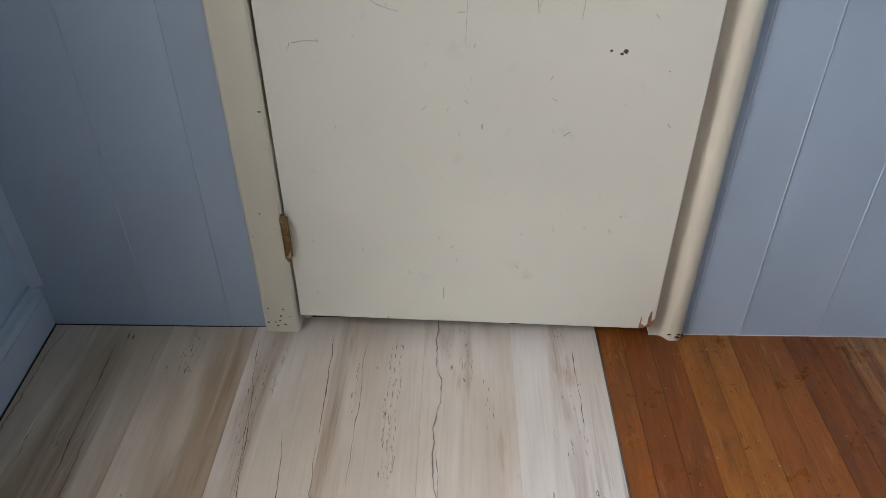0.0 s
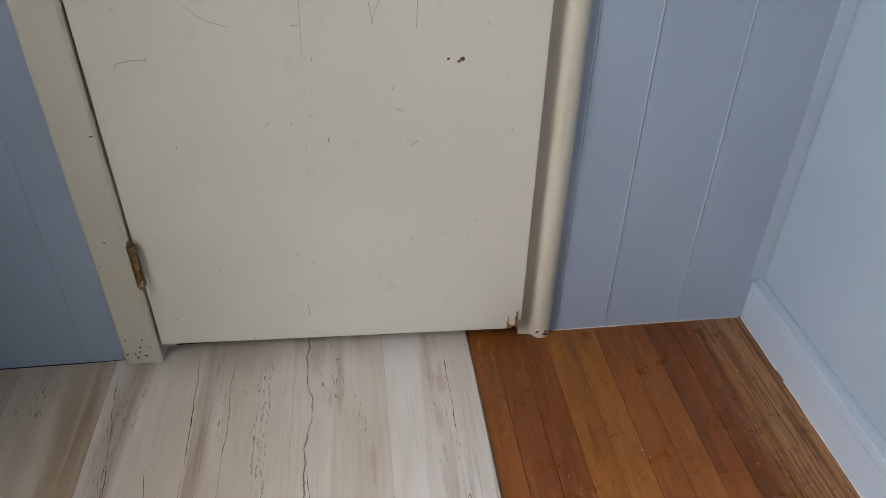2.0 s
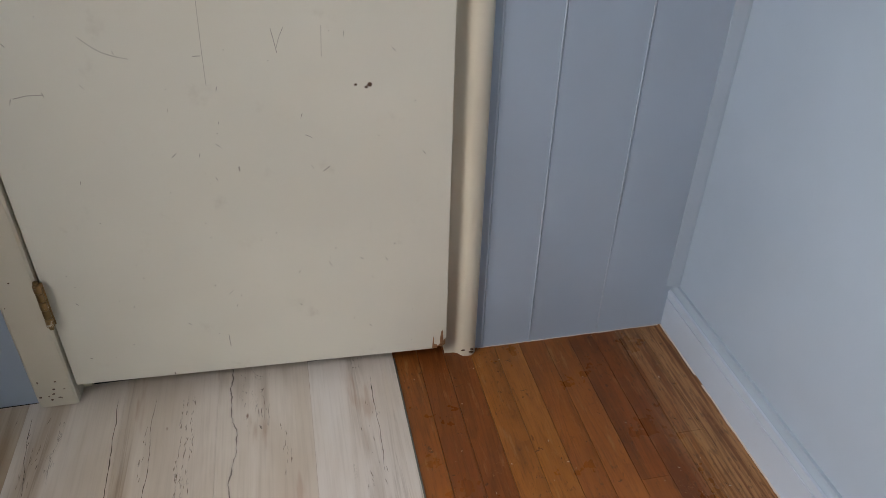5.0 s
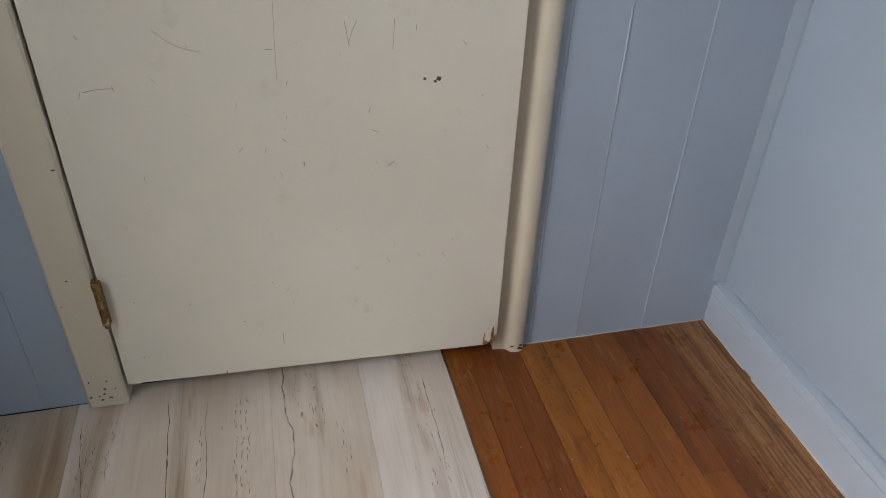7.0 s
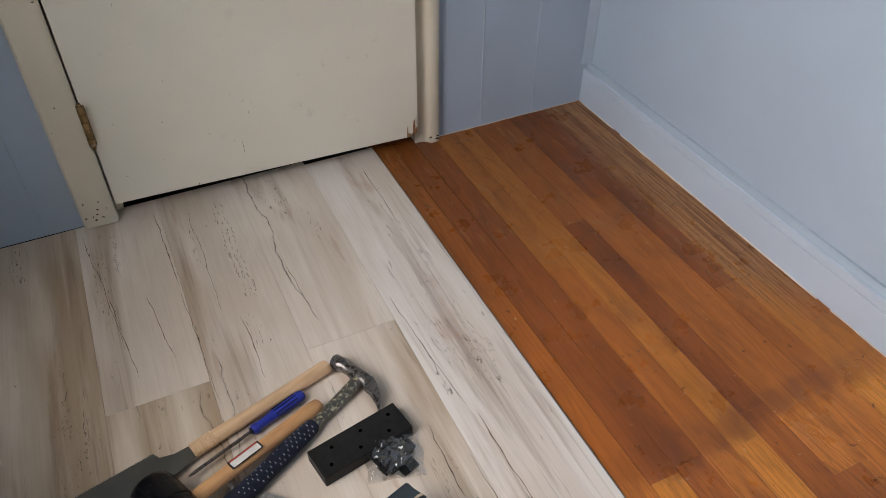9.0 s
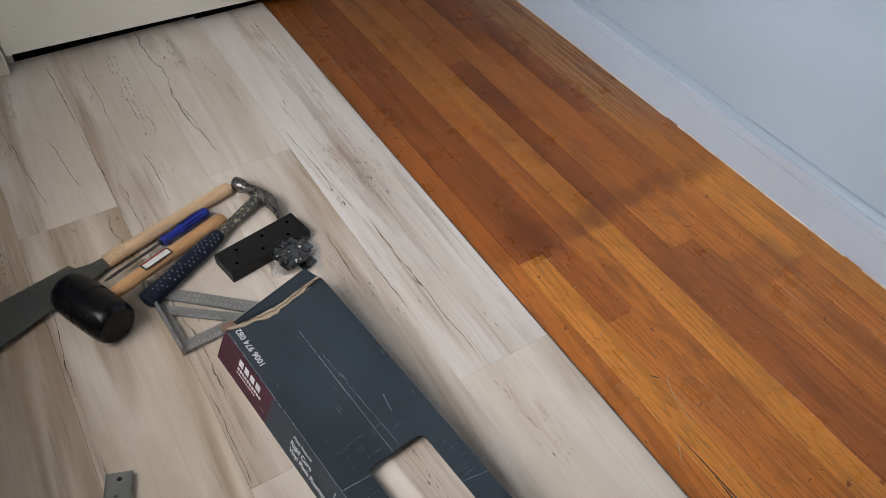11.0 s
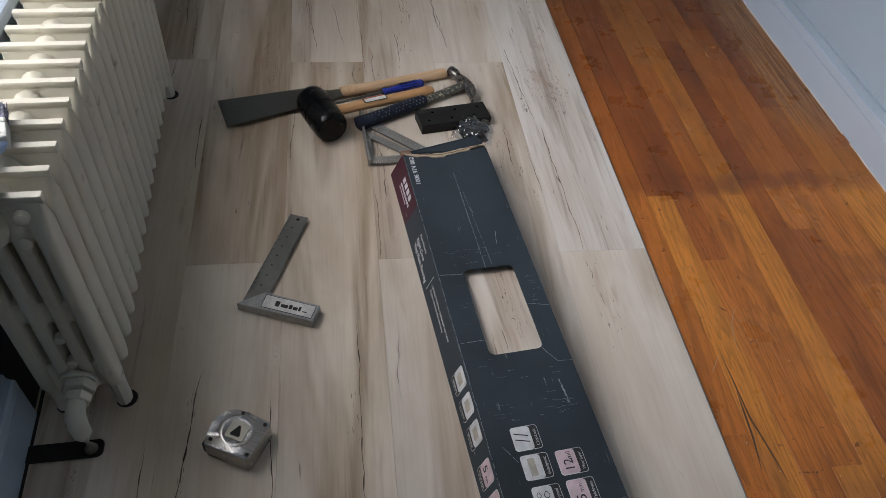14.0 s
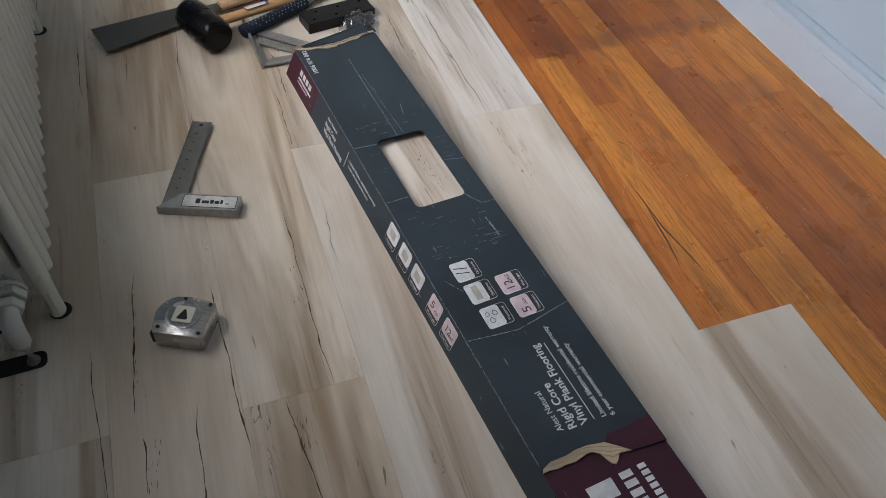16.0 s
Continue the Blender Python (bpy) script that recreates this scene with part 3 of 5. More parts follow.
def strip_bm(x, sx):
    """Flat moulding lying on a side wall, next to the corner."""
    prof = [(0.0, -0.0005), (0.026, -0.0005), (0.0255, -0.003), (0.019, -0.006), (0.011, -0.0095), (0.005, -0.0125), (0.0, -0.0135)]
    return prism_bm([(x + sx * a, b) for a, b in prof], 0.110, CEIL - 0.002)


tagged(link("trim", strip_bm(0.6422, -1), M_BLUE), "pale blue corner moulding above the baseboard", "trim", kind="structure")
tagged(link("trim", strip_bm(lx(0) + 0.0005, 1), M_BLUE_TRIM), "pale blue corner moulding above the baseboard", "trim", kind="structure")

# dark sheet painted as shade on the niche floor, and dark gap left for the planks along two walls
ya, yb = WIN_L[0] + 0.001, WIN_L[1] - 0.001
tagged(link("floor_niche", prism_bm([(lx(ya) - NICHE, ya), (lx(ya) + 0.012, ya), (lx(yb) + 0.012, yb), (lx(yb) - NICHE, yb)], -0.004, 0.0012), M_NICHE_SHADE), "dark sheet over the niche floor, painted as the shade behind the radiator", "floor", kind="structure")
tagged(link("trim", prism_bm([(lx(0) + 0.0160, -0.001), (lx(0) + 0.0215, -0.001), (lx(BACK) + 0.0215, BACK + 0.002), (lx(BACK) + 0.0160, BACK + 0.002)], 0.0002, 0.0008), M_DARK), "dark open gap between planks and baseboard", "gap", kind="structure")
tagged(link("trim", prism_bm([(lx(0) + 0.016, -0.0035), (-0.79, -0.0030), (-0.705, -0.0010), (-0.705, 0.0), (lx(0) + 0.016, 0.0)], 0.0002, 0.0008), M_DARK), "dark open gap between planks and wall", "gap", kind="structure")


def ragged_strip(n, length, lo, hi, seed):
    """Broken bead of old paint; local x along, y away from the wall."""
    rnd = random.Random(seed)
    bm = bmesh.new()
    k = int(length / 0.006)
    edge = [(length * i / k, lo + (hi - lo) * (0.5 + 0.9 * noise.noise(Vector((i * 0.11, seed, 0.0))) + 0.35 * noise.noise(Vector((i * 0.7, seed, 3.0))))) for i in range(k + 1)]
    for p, q in zip(edge, edge[1:]):
        if noise.noise(Vector((p[0] * 14, seed, 8.0))) > -0.32:
            add_prism(bm, [(p[0], 0.0), (q[0], 0.0), q, p], 0.0, 0.0012 + 0.0004 * rnd.random())
    return link(n, bm, M_CAULK)


s = tagged(ragged_strip("trim", 3.6, 0.0022, 0.0046, 4), "flaking white paint along the foot of the baseboard", "paint", kind="structure")
s.matrix_world = Matrix(((0, -1, 0, 0.6258), (-1, 0, 0, -0.002), (0, 0, 1, TOP_OAK + 0.0003), (0, 0, 0, 1)))
s = tagged(ragged_strip("trim", 0.43, 0.0008, 0.0026, 9), "flaking paint along the foot of the wall", "paint", kind="structure")
s.matrix_world = Matrix(((1, 0, 0, 0.188), (0, -1, 0, -0.0002), (0, 0, -1, TOP_OAK + 0.0016), (0, 0, 0, 1)))

# window over the radiator
win = empty("window_1", Matrix.Identity(4), "unseen white window added for the fill from behind over the radiator", "window", kind="structure")
y0, y1, z0, z1 = WIN_L
xw = lx(-1.1)
part("window_sill", box_bm(xw - 0.10, y0 - 0.08, z0 - 0.028, xw + 0.018, y1 + 0.18, z0 - 0.003, bevel=0.006, seg=2), M_BLUE_TRIM, win)
for a in ((y0, z0, y0 + 0.045, z1), (y1 - 0.045, z0, y1, z1), (y0 + 0.045, z0, y1 - 0.045, z0 + 0.05), (y0 + 0.045, z1 - 0.045, y1 - 0.045, z1), (y0 + 0.045, 1.08, y1 - 0.045, 1.12)):
    part("window_frame", box_bm(xw - 0.12, a[0], a[1], xw - 0.08, a[2], a[3], bevel=0.003), M_CEIL, win)
for a in ((z0 + 0.05, 1.08), (1.12, z1 - 0.045)):
    g = part("pane", box_bm(xw - 0.102, y0 + 0.045, a[0], xw - 0.098, y1 - 0.045, a[1]), M_GLASS, win)
    g.visible_shadow = False
# window added out of view, where the fill from behind comes in
win = empty("window_2", Matrix.Identity(4), "unseen white window added for the fill from behind", "window", kind="structure")
x0, x1, z0, z1 = WIN_B
for a in ((x0, z0, x0 + 0.045, z1), (x1 - 0.045, z0, x1, z1), (x0 + 0.045, z0, x1 - 0.045, z0 + 0.05), (x0 + 0.045, z1 - 0.045, x1 - 0.045, z1)):
    part("window_frame", box_bm(a[0], BACK - 0.10, a[1], a[2], BACK - 0.06, a[3], bevel=0.003), M_CEIL, win)
g = part("pane", box_bm(x0 + 0.045, BACK - 0.082, z0 + 0.05, x1 - 0.045, BACK - 0.078, z1 - 0.045), M_GLASS, win)
g.visible_shadow = False

# ---- door with casing ----
casing = empty("door_casing", Matrix.Identity(4), "chipped cream painted door casing with rounded edges", "trim", kind="structure")
part("casing_side", prism_bm([(CL, 0.0), (CL + 0.001, -0.012), (CL + 0.006, -0.0175), (OPEN_L - 0.004, -0.0185), (OPEN_L, -0.015), (OPEN_L, 0.0)], 0.0030, 2.10), M_CREAM_TRIM, casing)
prof = [(OPEN_R - 0.004, 0.0), (OPEN_R - 0.004, -0.003), (0.134, -0.0045), (0.142, -0.009), (0.147, -0.0155), (0.152, -0.0195), (0.162, -0.0210), (0.170, -0.0200), (0.177, -0.015), (0.181, -0.007), (0.182, 0.0)]
part("casing_side", prism_bm(prof, -0.005, 2.10), M_CREAM_TRIM, casing, smooth=True)
part("casing_head", box_bm(OPEN_L + 0.001, -0.018, 2.031, OPEN_R - 0.005, 0.0, 2.10, bevel=0.003), M_CREAM_TRIM, casing)
for x0, x1 in ((OPEN_L - 0.001, OPEN_L + 0.0002), (OPEN_R - 0.0035, OPEN_R + 0.001)):
    part("jamb", box_bm(x0, 0.001, -0.004, x1, 0.119, 2.029), M_CREAM_TRIM, casing)
for x0, x1 in ((OPEN_L + 0.0006, OPEN_L + 0.016), (OPEN_R - 0.016, OPEN_R - 0.004)):
    part("stop", box_bm(x0, 0.030, -0.004, x1, 0.060, 2.02), M_CREAM_TRIM, casing)

HINGE = Vector((-0.6255, -0.010, 0.0))
DOOR_W = 0.7365
SWING = math.atan2(-0.0165, 0.715)
door = empty("door_1", Matrix.Translation(HINGE) @ Matrix.Rotation(SWING, 4, "Z"), "flat cream painted door, scuffed and chipped, nearly closed", "door", kind="structure")
bm = bmesh.new()
pts = [(0.0, 0.044), (DOOR_W - 0.028, 0.0345), (DOOR_W - 0.020, 0.037), (DOOR_W - 0.012, 0.048), (DOOR_W, 0.062), (DOOR_W, 2.02), (0.0, 2.02)]
add_prism(bm, pts, 0.0, 0.034, Matrix(((1, 0, 0, 0), (0, 0, 1, 0), (0, 1, 0, 0), (0, 0, 0, 1))))
bmesh.ops.bevel(bm, geom=[e for e in bm.edges], offset=0.0012, segments=2, affect="EDGES", profile=0.5)
part("door_leaf", bm, M_CREAM, door)


def blot(rx, rz, seed, k=9):
    """Irregular chip outline in x, z, thin, standing on the door's face."""
    rnd = random.Random(seed)
    return [(rx * math.cos(2 * math.pi * i / k) * rnd.uniform(0.55, 1.1), rz * math.sin(2 * math.pi * i / k) * rnd.uniform(0.55, 1.1)) for i in range(k)]


def on_door(x, z, y=-0.0004):
    return Matrix.Translation((x, y, z)) @ Matrix(((1, 0, 0, 0), (0, 0, 1, 0), (0, 1, 0, 0), (0, 0, 0, 1)))


def chip(parent, x, z, rx, rz, seed, material, name="paint_chip", y=-0.0004, turn=0.0):
    m = on_door(x, z, y) @ Matrix.Rotation(turn, 4, "Z")
    return part(name, prism_bm(blot(rx, rz, seed), 0.0, 0.0006, m=m), material, parent)


XD = HINGE.x
chip(door, -0.030 - XD, 0.632, 0.0058, 0.0045, 1, M_CHIP)
chip(door, -0.036 - XD, 0.628, 0.0036, 0.0025, 2, M_CHIP)
chip(door, -0.053 - XD, 0.633, 0.0032, 0.0028, 3, M_CHIP)
# split corner at the latch side
part("raw_edge", prism_bm([(0, 0), (0.007, 0.010), (0.009, 0.024), (0.013, 0.036), (0.0165, 0.042), (0.0165, 0.002), (0.008, -0.005)], 0.002, 0.030, m=on_door(DOOR_W - 0.018, 0.041)), M_RAW, door, "bare splintered wood")
for x, z, pts in ((-0.017, 0.040, [(0, 0), (0.004, 0.004), (0.0035, 0.022), (0.006, 0.040), (0.009, 0.044), (0.0105, 0.020), (0.0098, 0.006), (0.0075, 0.0)]),
                  (-0.030, 0.037, [(0, 0), (0.001, 0.016), (0.0022, 0.031), (0.0038, 0.029), (0.0036, 0.010), (0.009, 0.009), (0.012, 0.004), (0.010, -0.001)])):
    part("raw_edge", prism_bm(pts, -0.0006, 0.0006, m=on_door(DOOR_W + x, z, 0.0)), M_RAW, door, "bare splintered wood")
rnd = random.Random(12)
for i in range(70):
    x, z = rnd.uniform(0.03, 0.70), rnd.uniform(0.06, 0.85)
    if rnd.random() < 0.6:
        chip(door, x, z, rnd.uniform(0.0006, 0.0014), rnd.uniform(0.0006, 0.0016), i + 20, M_SCRATCH if i % 3 else M_CHIP, "nick")
    else:
        chip(door, x, z, rnd.uniform(0.0005, 0.0008), rnd.uniform(0.003, 0.009), i + 20, M_SCRATCH, "scratch", turn=rnd.uniform(-1.2, 1.2))
chip(door, -0.44 - XD, 0.046, 0.0012, 0.004, 9, M_CHIP, "nick")


def scratch_line(pts, w, material):
    """A fine line scored into the paint along points of the door's face."""
    bm = bmesh.new()
    for (xa, za), (xb, zb) in zip(pts, pts[1:]):
        d = Vector((xb - xa, zb - za)).normalized() * w
        add_prism(bm, [(xa - d.y, za + d.x), (xa + d.y, za - d.x), (xb + d.y, zb - d.x), (xb - d.y, zb + d.x)], 0.0, 0.0006, on_door(-XD, 0.0))
    part("scratch", bm, material, door)


for pts, w in (([(-0.281, 0.80), (-0.282, 0.767), (-0.285, 0.70), (-0.287, 0.643)], 0.00035),
               ([(-0.457, 0.728), (-0.442, 0.713), (-0.428, 0.703), (-0.410, 0.696), (-0.393, 0.692)], 0.0004),
               ([(-0.179, 0.731), (-0.176, 0.712), (-0.173, 0.692)], 0.0005), ([(-0.160, 0.731), (-0.168, 0.715), (-0.173, 0.70)], 0.0004),
               ([(-0.102, 0.732), (-0.105, 0.683)], 0.0004), ([(-0.570, 0.638), (-0.550, 0.642), (-0.527, 0.642)], 0.0006),
               ([(-0.300, 0.692), (-0.288, 0.692)], 0.0006), ([(-0.360, 0.523), (-0.352, 0.530)], 0.0006), ([(-0.256, 0.498), (-0.256, 0.489)], 0.0013),
               ([(-0.116, 0.478), (-0.104, 0.487)], 0.0009), ([(-0.324, 0.132), (-0.324, 0.102)], 0.0006)):
    scratch_line(pts, w, M_SCRATCH)
for i in range(14):
    x = -0.665 + rnd.uniform(-0.03, 0.028)
    part("paint_chip", prism_bm(blot(rnd.uniform(0.001, 0.004), rnd.uniform(0.001, 0.003), 200 + i), 0, 0.0008, m=on_door(x, rnd.uniform(0.006, 0.07) if i < 11 else rnd.uniform(0.1, 0.6), -0.0192)), M_CHIP, casing)
for i in range(5):
    part("paint_chip", prism_bm(blot(rnd.uniform(0.003, 0.008), rnd.uniform(0.002, 0.004), 300 + i), 0, 0.0008, m=on_door(0.160 + rnd.uniform(-0.014, 0.012), rnd.uniform(0.003, 0.014), -0.0212)), M_CHIP, casing)

hinge = part("hinge", box_bm(-0.0075, -0.0035, 0.190, 0.0085, 0.0004, 0.285, bevel=0.0012), M_BRASS, door, "paint-smeared brass butt hinge")
hinge.location = (-0.0005, -0.0088, 0.018)
for i in range(5):
    z, r = 0.1895 + i * 0.0193, (0.0072, 0.0066, 0.0070, 0.0067, 0.0073)[i]
    part("knuckle", turned_bm([(z, r * 0.80), (z + 0.0015, r), (z + 0.0165, r * 0.97), (z + 0.0182, r * 0.78)], "z", 14, 1.0, Matrix.Translation((0.0, -0.0062, 0))), M_BRASS if i % 2 else M_BRASS_PAINTED, hinge, smooth=True)
part("pin", turned_bm([(0.183, 0.0), (0.1835, 0.0042), (0.188, 0.0050), (0.1890, 0.0030), (0.2855, 0.0030), (0.2865, 0.0052), (0.2905, 0.0046), (0.292, 0.0)], "z", 12, 1.0, Matrix.Translation((0.0, -0.0062, 0))), M_BRASS, hinge, smooth=True)

# ---- radiator ----
RAD_N, RAD_PITCH, RAD_Y = 19, 0.0453, -1.511
RX0, RX1, RZ = -0.058, 0.058, 0.455


def radiator_section():
    """One casting: four rounded columns joined by a head, a bridge and a foot band, with a lipped bar on top."""
    bm = bmesh.new()
    cols = ((RX0, RX0 + 0.0245, 0.0195), (RX0 + 0.0330, RX0 + 0.0565, 0.0165), (RX0 + 0.0650, RX0 + 0.0870, 0.0165), (RX0 + 0.0925, RX1, 0.0200))
    xs = []
    for c, (a, b, r) in enumerate(cols):
        xs += [(c, u, (a + b) / 2 + (b - a) / 2 * u, r * (1 - abs(u) ** (4.5 if c < 3 else 3.2)) ** 0.36) for u in (-1.0, -0.93, -0.75, -0.4, 0.0, 0.4, 0.75, 0.93, 1.0)]
    # height, thickness of the web between the columns, fullness, and whether the gaps are open above it
    rows = [(0.058, 0.002, 0.30, 0), (0.062, 0.010, 0.72, 0), (0.074, 0.0125, 0.95, 0), (0.118, 0.0125, 1.0, 0), (0.124, 0.009, 1.0, 0), (0.127, 0.0, 1.0, 1), (0.221, 0.0, 1.0, 0),
            (0.224, 0.009, 1.0, 0), (0.231, 0.0130, 1.0, 0), (0.259, 0.0130, 1.0, 0), (0.266, 0.009, 1.0, 0), (0.269, 0.0, 1.0, 1), (0.383, 0.0, 1.0, 0), (0.386, 0.009, 1.0, 0),
            (0.392, 0.0135, 1.0, 0), (0.408, 0.0135, 0.96, 0), (0.420, 0.0112, 0.68, 0), (0.432, 0.0080, 0.44, 0), (RZ - 0.010, 0.0052, 0.27, 0)]
    grid = {}
    for side in (-1, 1):
        for j, (z, web, full, gap) in enumerate(rows):
            for i, (c, u, x, r) in enumerate(xs):
                outer = (c == 0 and u < -0.9) or (c == 3 and u > 0.9)
                t = r * full if outer else max(r * full, web)
                grid[side, i, j] = bm.verts.new((x, side * t, z))
    n, m = len(xs), len(rows)
    for side in (-1, 1):
        for j in range(m - 1):
            for i in range(n - 1):
                if rows[j][3] and xs[i][0] != xs[i + 1][0]:
                    continue
                q = [grid[side, i, j], grid[side, i + 1, j], grid[side, i + 1, j + 1], grid[side, i, j + 1]]
                bm.faces.new(q if side < 0 else q[::-1])
    for j in (0, m - 1):
        for i in range(n - 1):
            bm.faces.new((grid[-1, i, j], grid[-1, i + 1, j], grid[1, i + 1, j], grid[1, i, j]))
    bmesh.ops.remove_doubles(bm, verts=list(bm.verts), dist=0.00005)
    # lipped bar: narrow neck, flat top that overhangs
    lip = [(y * side, RZ + z) for side in (-1, 1) for y, z in ((0.0046, -0.0125), (0.0046, -0.0075), (0.0060, -0.0058), (0.0060, -0.0012), (0.0050, 0.0))[::-side]]
    add_loft(bm, [[(x, y * k, z) for y, z in lip] for x, k in ((RX0 - 0.0010, 0.86), (RX0 + 0.001, 1.0), (RX1 - 0.001, 1.0), (RX1 + 0.0010, 0.86))])
    # hubs to the next section
    for z in (RZ - 0.033, 0.092):
        add_turned(bm, [(-0.0226, 0.0190), (-0.012, 0.0215), (0.012, 0.0215), (0.0226, 0.0190)], "y", 16, 1.0, Matrix.Translation(((RX0 + RX1) / 2 - 0.006, 0, z)))
    return bm


radiator = empty("radiator", Matrix.Translation((-1.0145, RAD_Y, 0)) @ Matrix.Rotation(0.038, 4, "Z"), "old cast iron column radiator in thick cream paint under a window", "radiator")
first = part("radiator_section", radiator_section(), M_RAD, radiator, smooth=True, angle=40)
for i in range(1, RAD_N):
    s = first.copy()
    scene.collection.objects.link(s)
    s.parent = radiator
    s.location = (0, i * RAD_PITCH, 0)
for i in (0, RAD_N - 1):
    for x in (RX0 + 0.014, RX1 - 0.012):
        bm = bmesh.new()
        rings = [[(x + r * math.cos(a), i * RAD_PITCH + 1.2 * r * math.sin(a), z) for a in (2 * math.pi * k / 10 for k in range(10))] for z, r in ((0.0, 0.012), (0.008, 0.0125), (0.03, 0.012), (0.075, 0.0135))]
        add_loft(bm, rings)
        part("foot", bm, M_RAD, radiator, smooth=True)
        part("foot_pad", turned_bm([(0.0, 0.017), (0.0025, 0.016)], "z", 12, 1.0, Matrix.Translation((x + 0.003, i * RAD_PITCH, 0))), M_IRON, radiator, "bare black iron pad")
xm = (RX0 + RX1) / 2
for z, r in ((RZ - 0.040, 0.021), ):
    plug = part("end_plug", turned_bm([(-0.020, r), (-0.030, r), (-0.032, r - 0.003), (-0.0321, 0.012), (-0.041, 0.0115), (-0.042, 0.009)], "y", 16, 1.0, Matrix.Translation((xm - 0.006, 0.004, z))), M_RAD, radiator, smooth=True)
for x, z in ((RX1 - 0.026, RZ - 0.026), (RX1 - 0.034, RZ - 0.066), (RX0 + 0.026, RZ - 0.066)):
    part("bolt_boss", turned_bm([(-0.008, 0.0095), (-0.017, 0.0090), (-0.020, 0.0065), (-0.021, 0.003)], "y", 12, 1.0, Matrix.Translation((x, 0, z))), M_RAD, radiator, smooth=True)
for x, z in ((xm + 0.006, 0.135), (xm + 0.006, 0.192)):
    part("bolt_boss", turned_bm([(-0.008, 0.008), (-0.019, 0.0075), (-0.021, 0.005)], "y", 10, 1.0, Matrix.Translation((x, 0, z))), M_RAD, radiator, smooth=True)
# supply elbow: two nuts, a bend and the pipe into the floor
zv = 0.092
valve = part("supply_elbow", tube_bm([(xm + 0.006, -0.050, zv), (xm + 0.006, -0.064, zv), (xm + 0.006, -0.076, zv - 0.006), (xm + 0.007, -0.084, zv - 0.020), (xm + 0.008, -0.086, zv - 0.04), (xm + 0.008, -0.086, 0.0)], [0.0135, 0.014, 0.0145, 0.0145, 0.0135, 0.012], 14), M_RAD, radiator, smooth=True)
for d, r, l in ((-0.018, 0.026, 0.008), (-0.026, 0.0245, 0.015), (-0.045, 0.0205, 0.014)):
    seg = 6 if l > 0.01 else 16
    part("pipe_nut", turned_bm([(d, r * 0.94), (d - 0.002, r), (d - l + 0.002, r), (d - l, r * 0.94)], "y", seg, 1.0, Matrix.Translation((xm + 0.006, 0, zv))), M_RAD, valve, smooth=seg > 6)
part("floor_flange", prism_bm(rounded(xm - 0.09, -0.100, xm + 0.026, -0.070, 0.010), 0.0005, 0.004, 0.001), M_IRON, radiator, "bare black iron plate on the floor")
part("far_valve", turned_bm([(0.0, 0.016), (0.02, 0.016), (0.022, 0.010), (0.05, 0.010)], "y", 12, 1.0, Matrix.Translation((xm + 0.02, (RAD_N - 1) * RAD_PITCH + 0.02, 0.06))), M_IRON, radiator)

# ---- paint brush on the radiator ----
bd = Vector((0.294, -0.956, 0)).normalized()
brush = empty("paint_brush", Matrix(((bd.x, -bd.y, 0, -1.0300), (bd.y, bd.x, 0, -1.441), (0, 0, 1, RZ + 0.0105), (0, 0, 0, 1))) @ Matrix.Diagonal((1.04, 0.90, 1.0, 1.0)), "paint-caked brush with a pale blue handle lying on the radiator", "paint brush")
bm = bmesh.new()
rnd = random.Random(5)
for i in range(64):
    for j in range(7):
        y, z = -0.0265 + 0.053 * i / 63 + rnd.uniform(-0.0006, 0.0006), -0.007 + 0.014 * j / 6
        clump = 0.006 * noise.noise(Vector((y * 260, z * 120, 3.0)))
        e = Vector((-0.078 - clump + rnd.uniform(-0.003, 0.003), y * 1.05 + clump * 0.5 + rnd.uniform(-0.0014, 0.0014), z + rnd.uniform(-0.0015, 0.0015)))
        w = 0.0006
        add_loft(bm, [[(-0.042, y - w, z - w), (-0.042, y + w, z - w), (-0.042, y + w, z + w), (-0.042, y - w, z + w)],
                      [e + Vector((0, -w, -w)) * 0.6, e + Vector((0, w, -w)) * 0.6, e + Vector((0, w, w)) * 0.6, e + Vector((0, -w, w)) * 0.6]])
part("bristles", bm, M_BRISTLE, brush, "grey-violet bristles stiff with dried paint")
bm = bmesh.new()
for x0, x1, k in ((-0.045, -0.036, 0.0105), (-0.036, -0.014, 0.0095), (-0.014, -0.006, 0.0105)):
    add_box(bm, x0, -0.0285, -k, x1, 0.0285, k, bevel=0.002, seg=2)
part("ferrule", bm, M_FERRULE, brush, "ferrule caked in white paint")
rings = []
for x, hw, hz in ((-0.006, 0.0270, 0.0075), (0.004, 0.024, 0.0085), (0.014, 0.0115, 0.0085), (0.030, 0.0105, 0.0085), (0.052, 0.0135, 0.009), (0.075, 0.0125, 0.0085), (0.100, 0.0095, 0.008), (0.120, 0.0085, 0.007), (0.127, 0.006, 0.005)):
    rings.append([(x if x < 0.01 else 0.01 + (x - 0.01) * 0.97, hw * math.cos(a), hz * math.sin(a)) for a in (2 * math.pi * k / 14 for k in range(14))])
bm = bmesh.new()
add_loft(bm, rings)
hb = part("handle", bm, M_HANDLEB, brush, "pale blue plastic handle", True, 60)
part("hanging_hole", turned_bm([(-0.0075, 0.0042), (0.0083, 0.0046)], "z", 12, 1.35, Matrix.Translation((0.094, 0, 0))), M_DARK, hb)

# ---- tools ----
def on_floor(x, y, z, dx, dy):
    """A frame at a place with x along (dx, dy)."""
    d = Vector((dx, dy, 0)).normalized()
    return Matrix(((d.x, -d.y, 0, x), (d.y, d.x, 0, y), (0, 0, 1, z), (0, 0, 0, 1)))


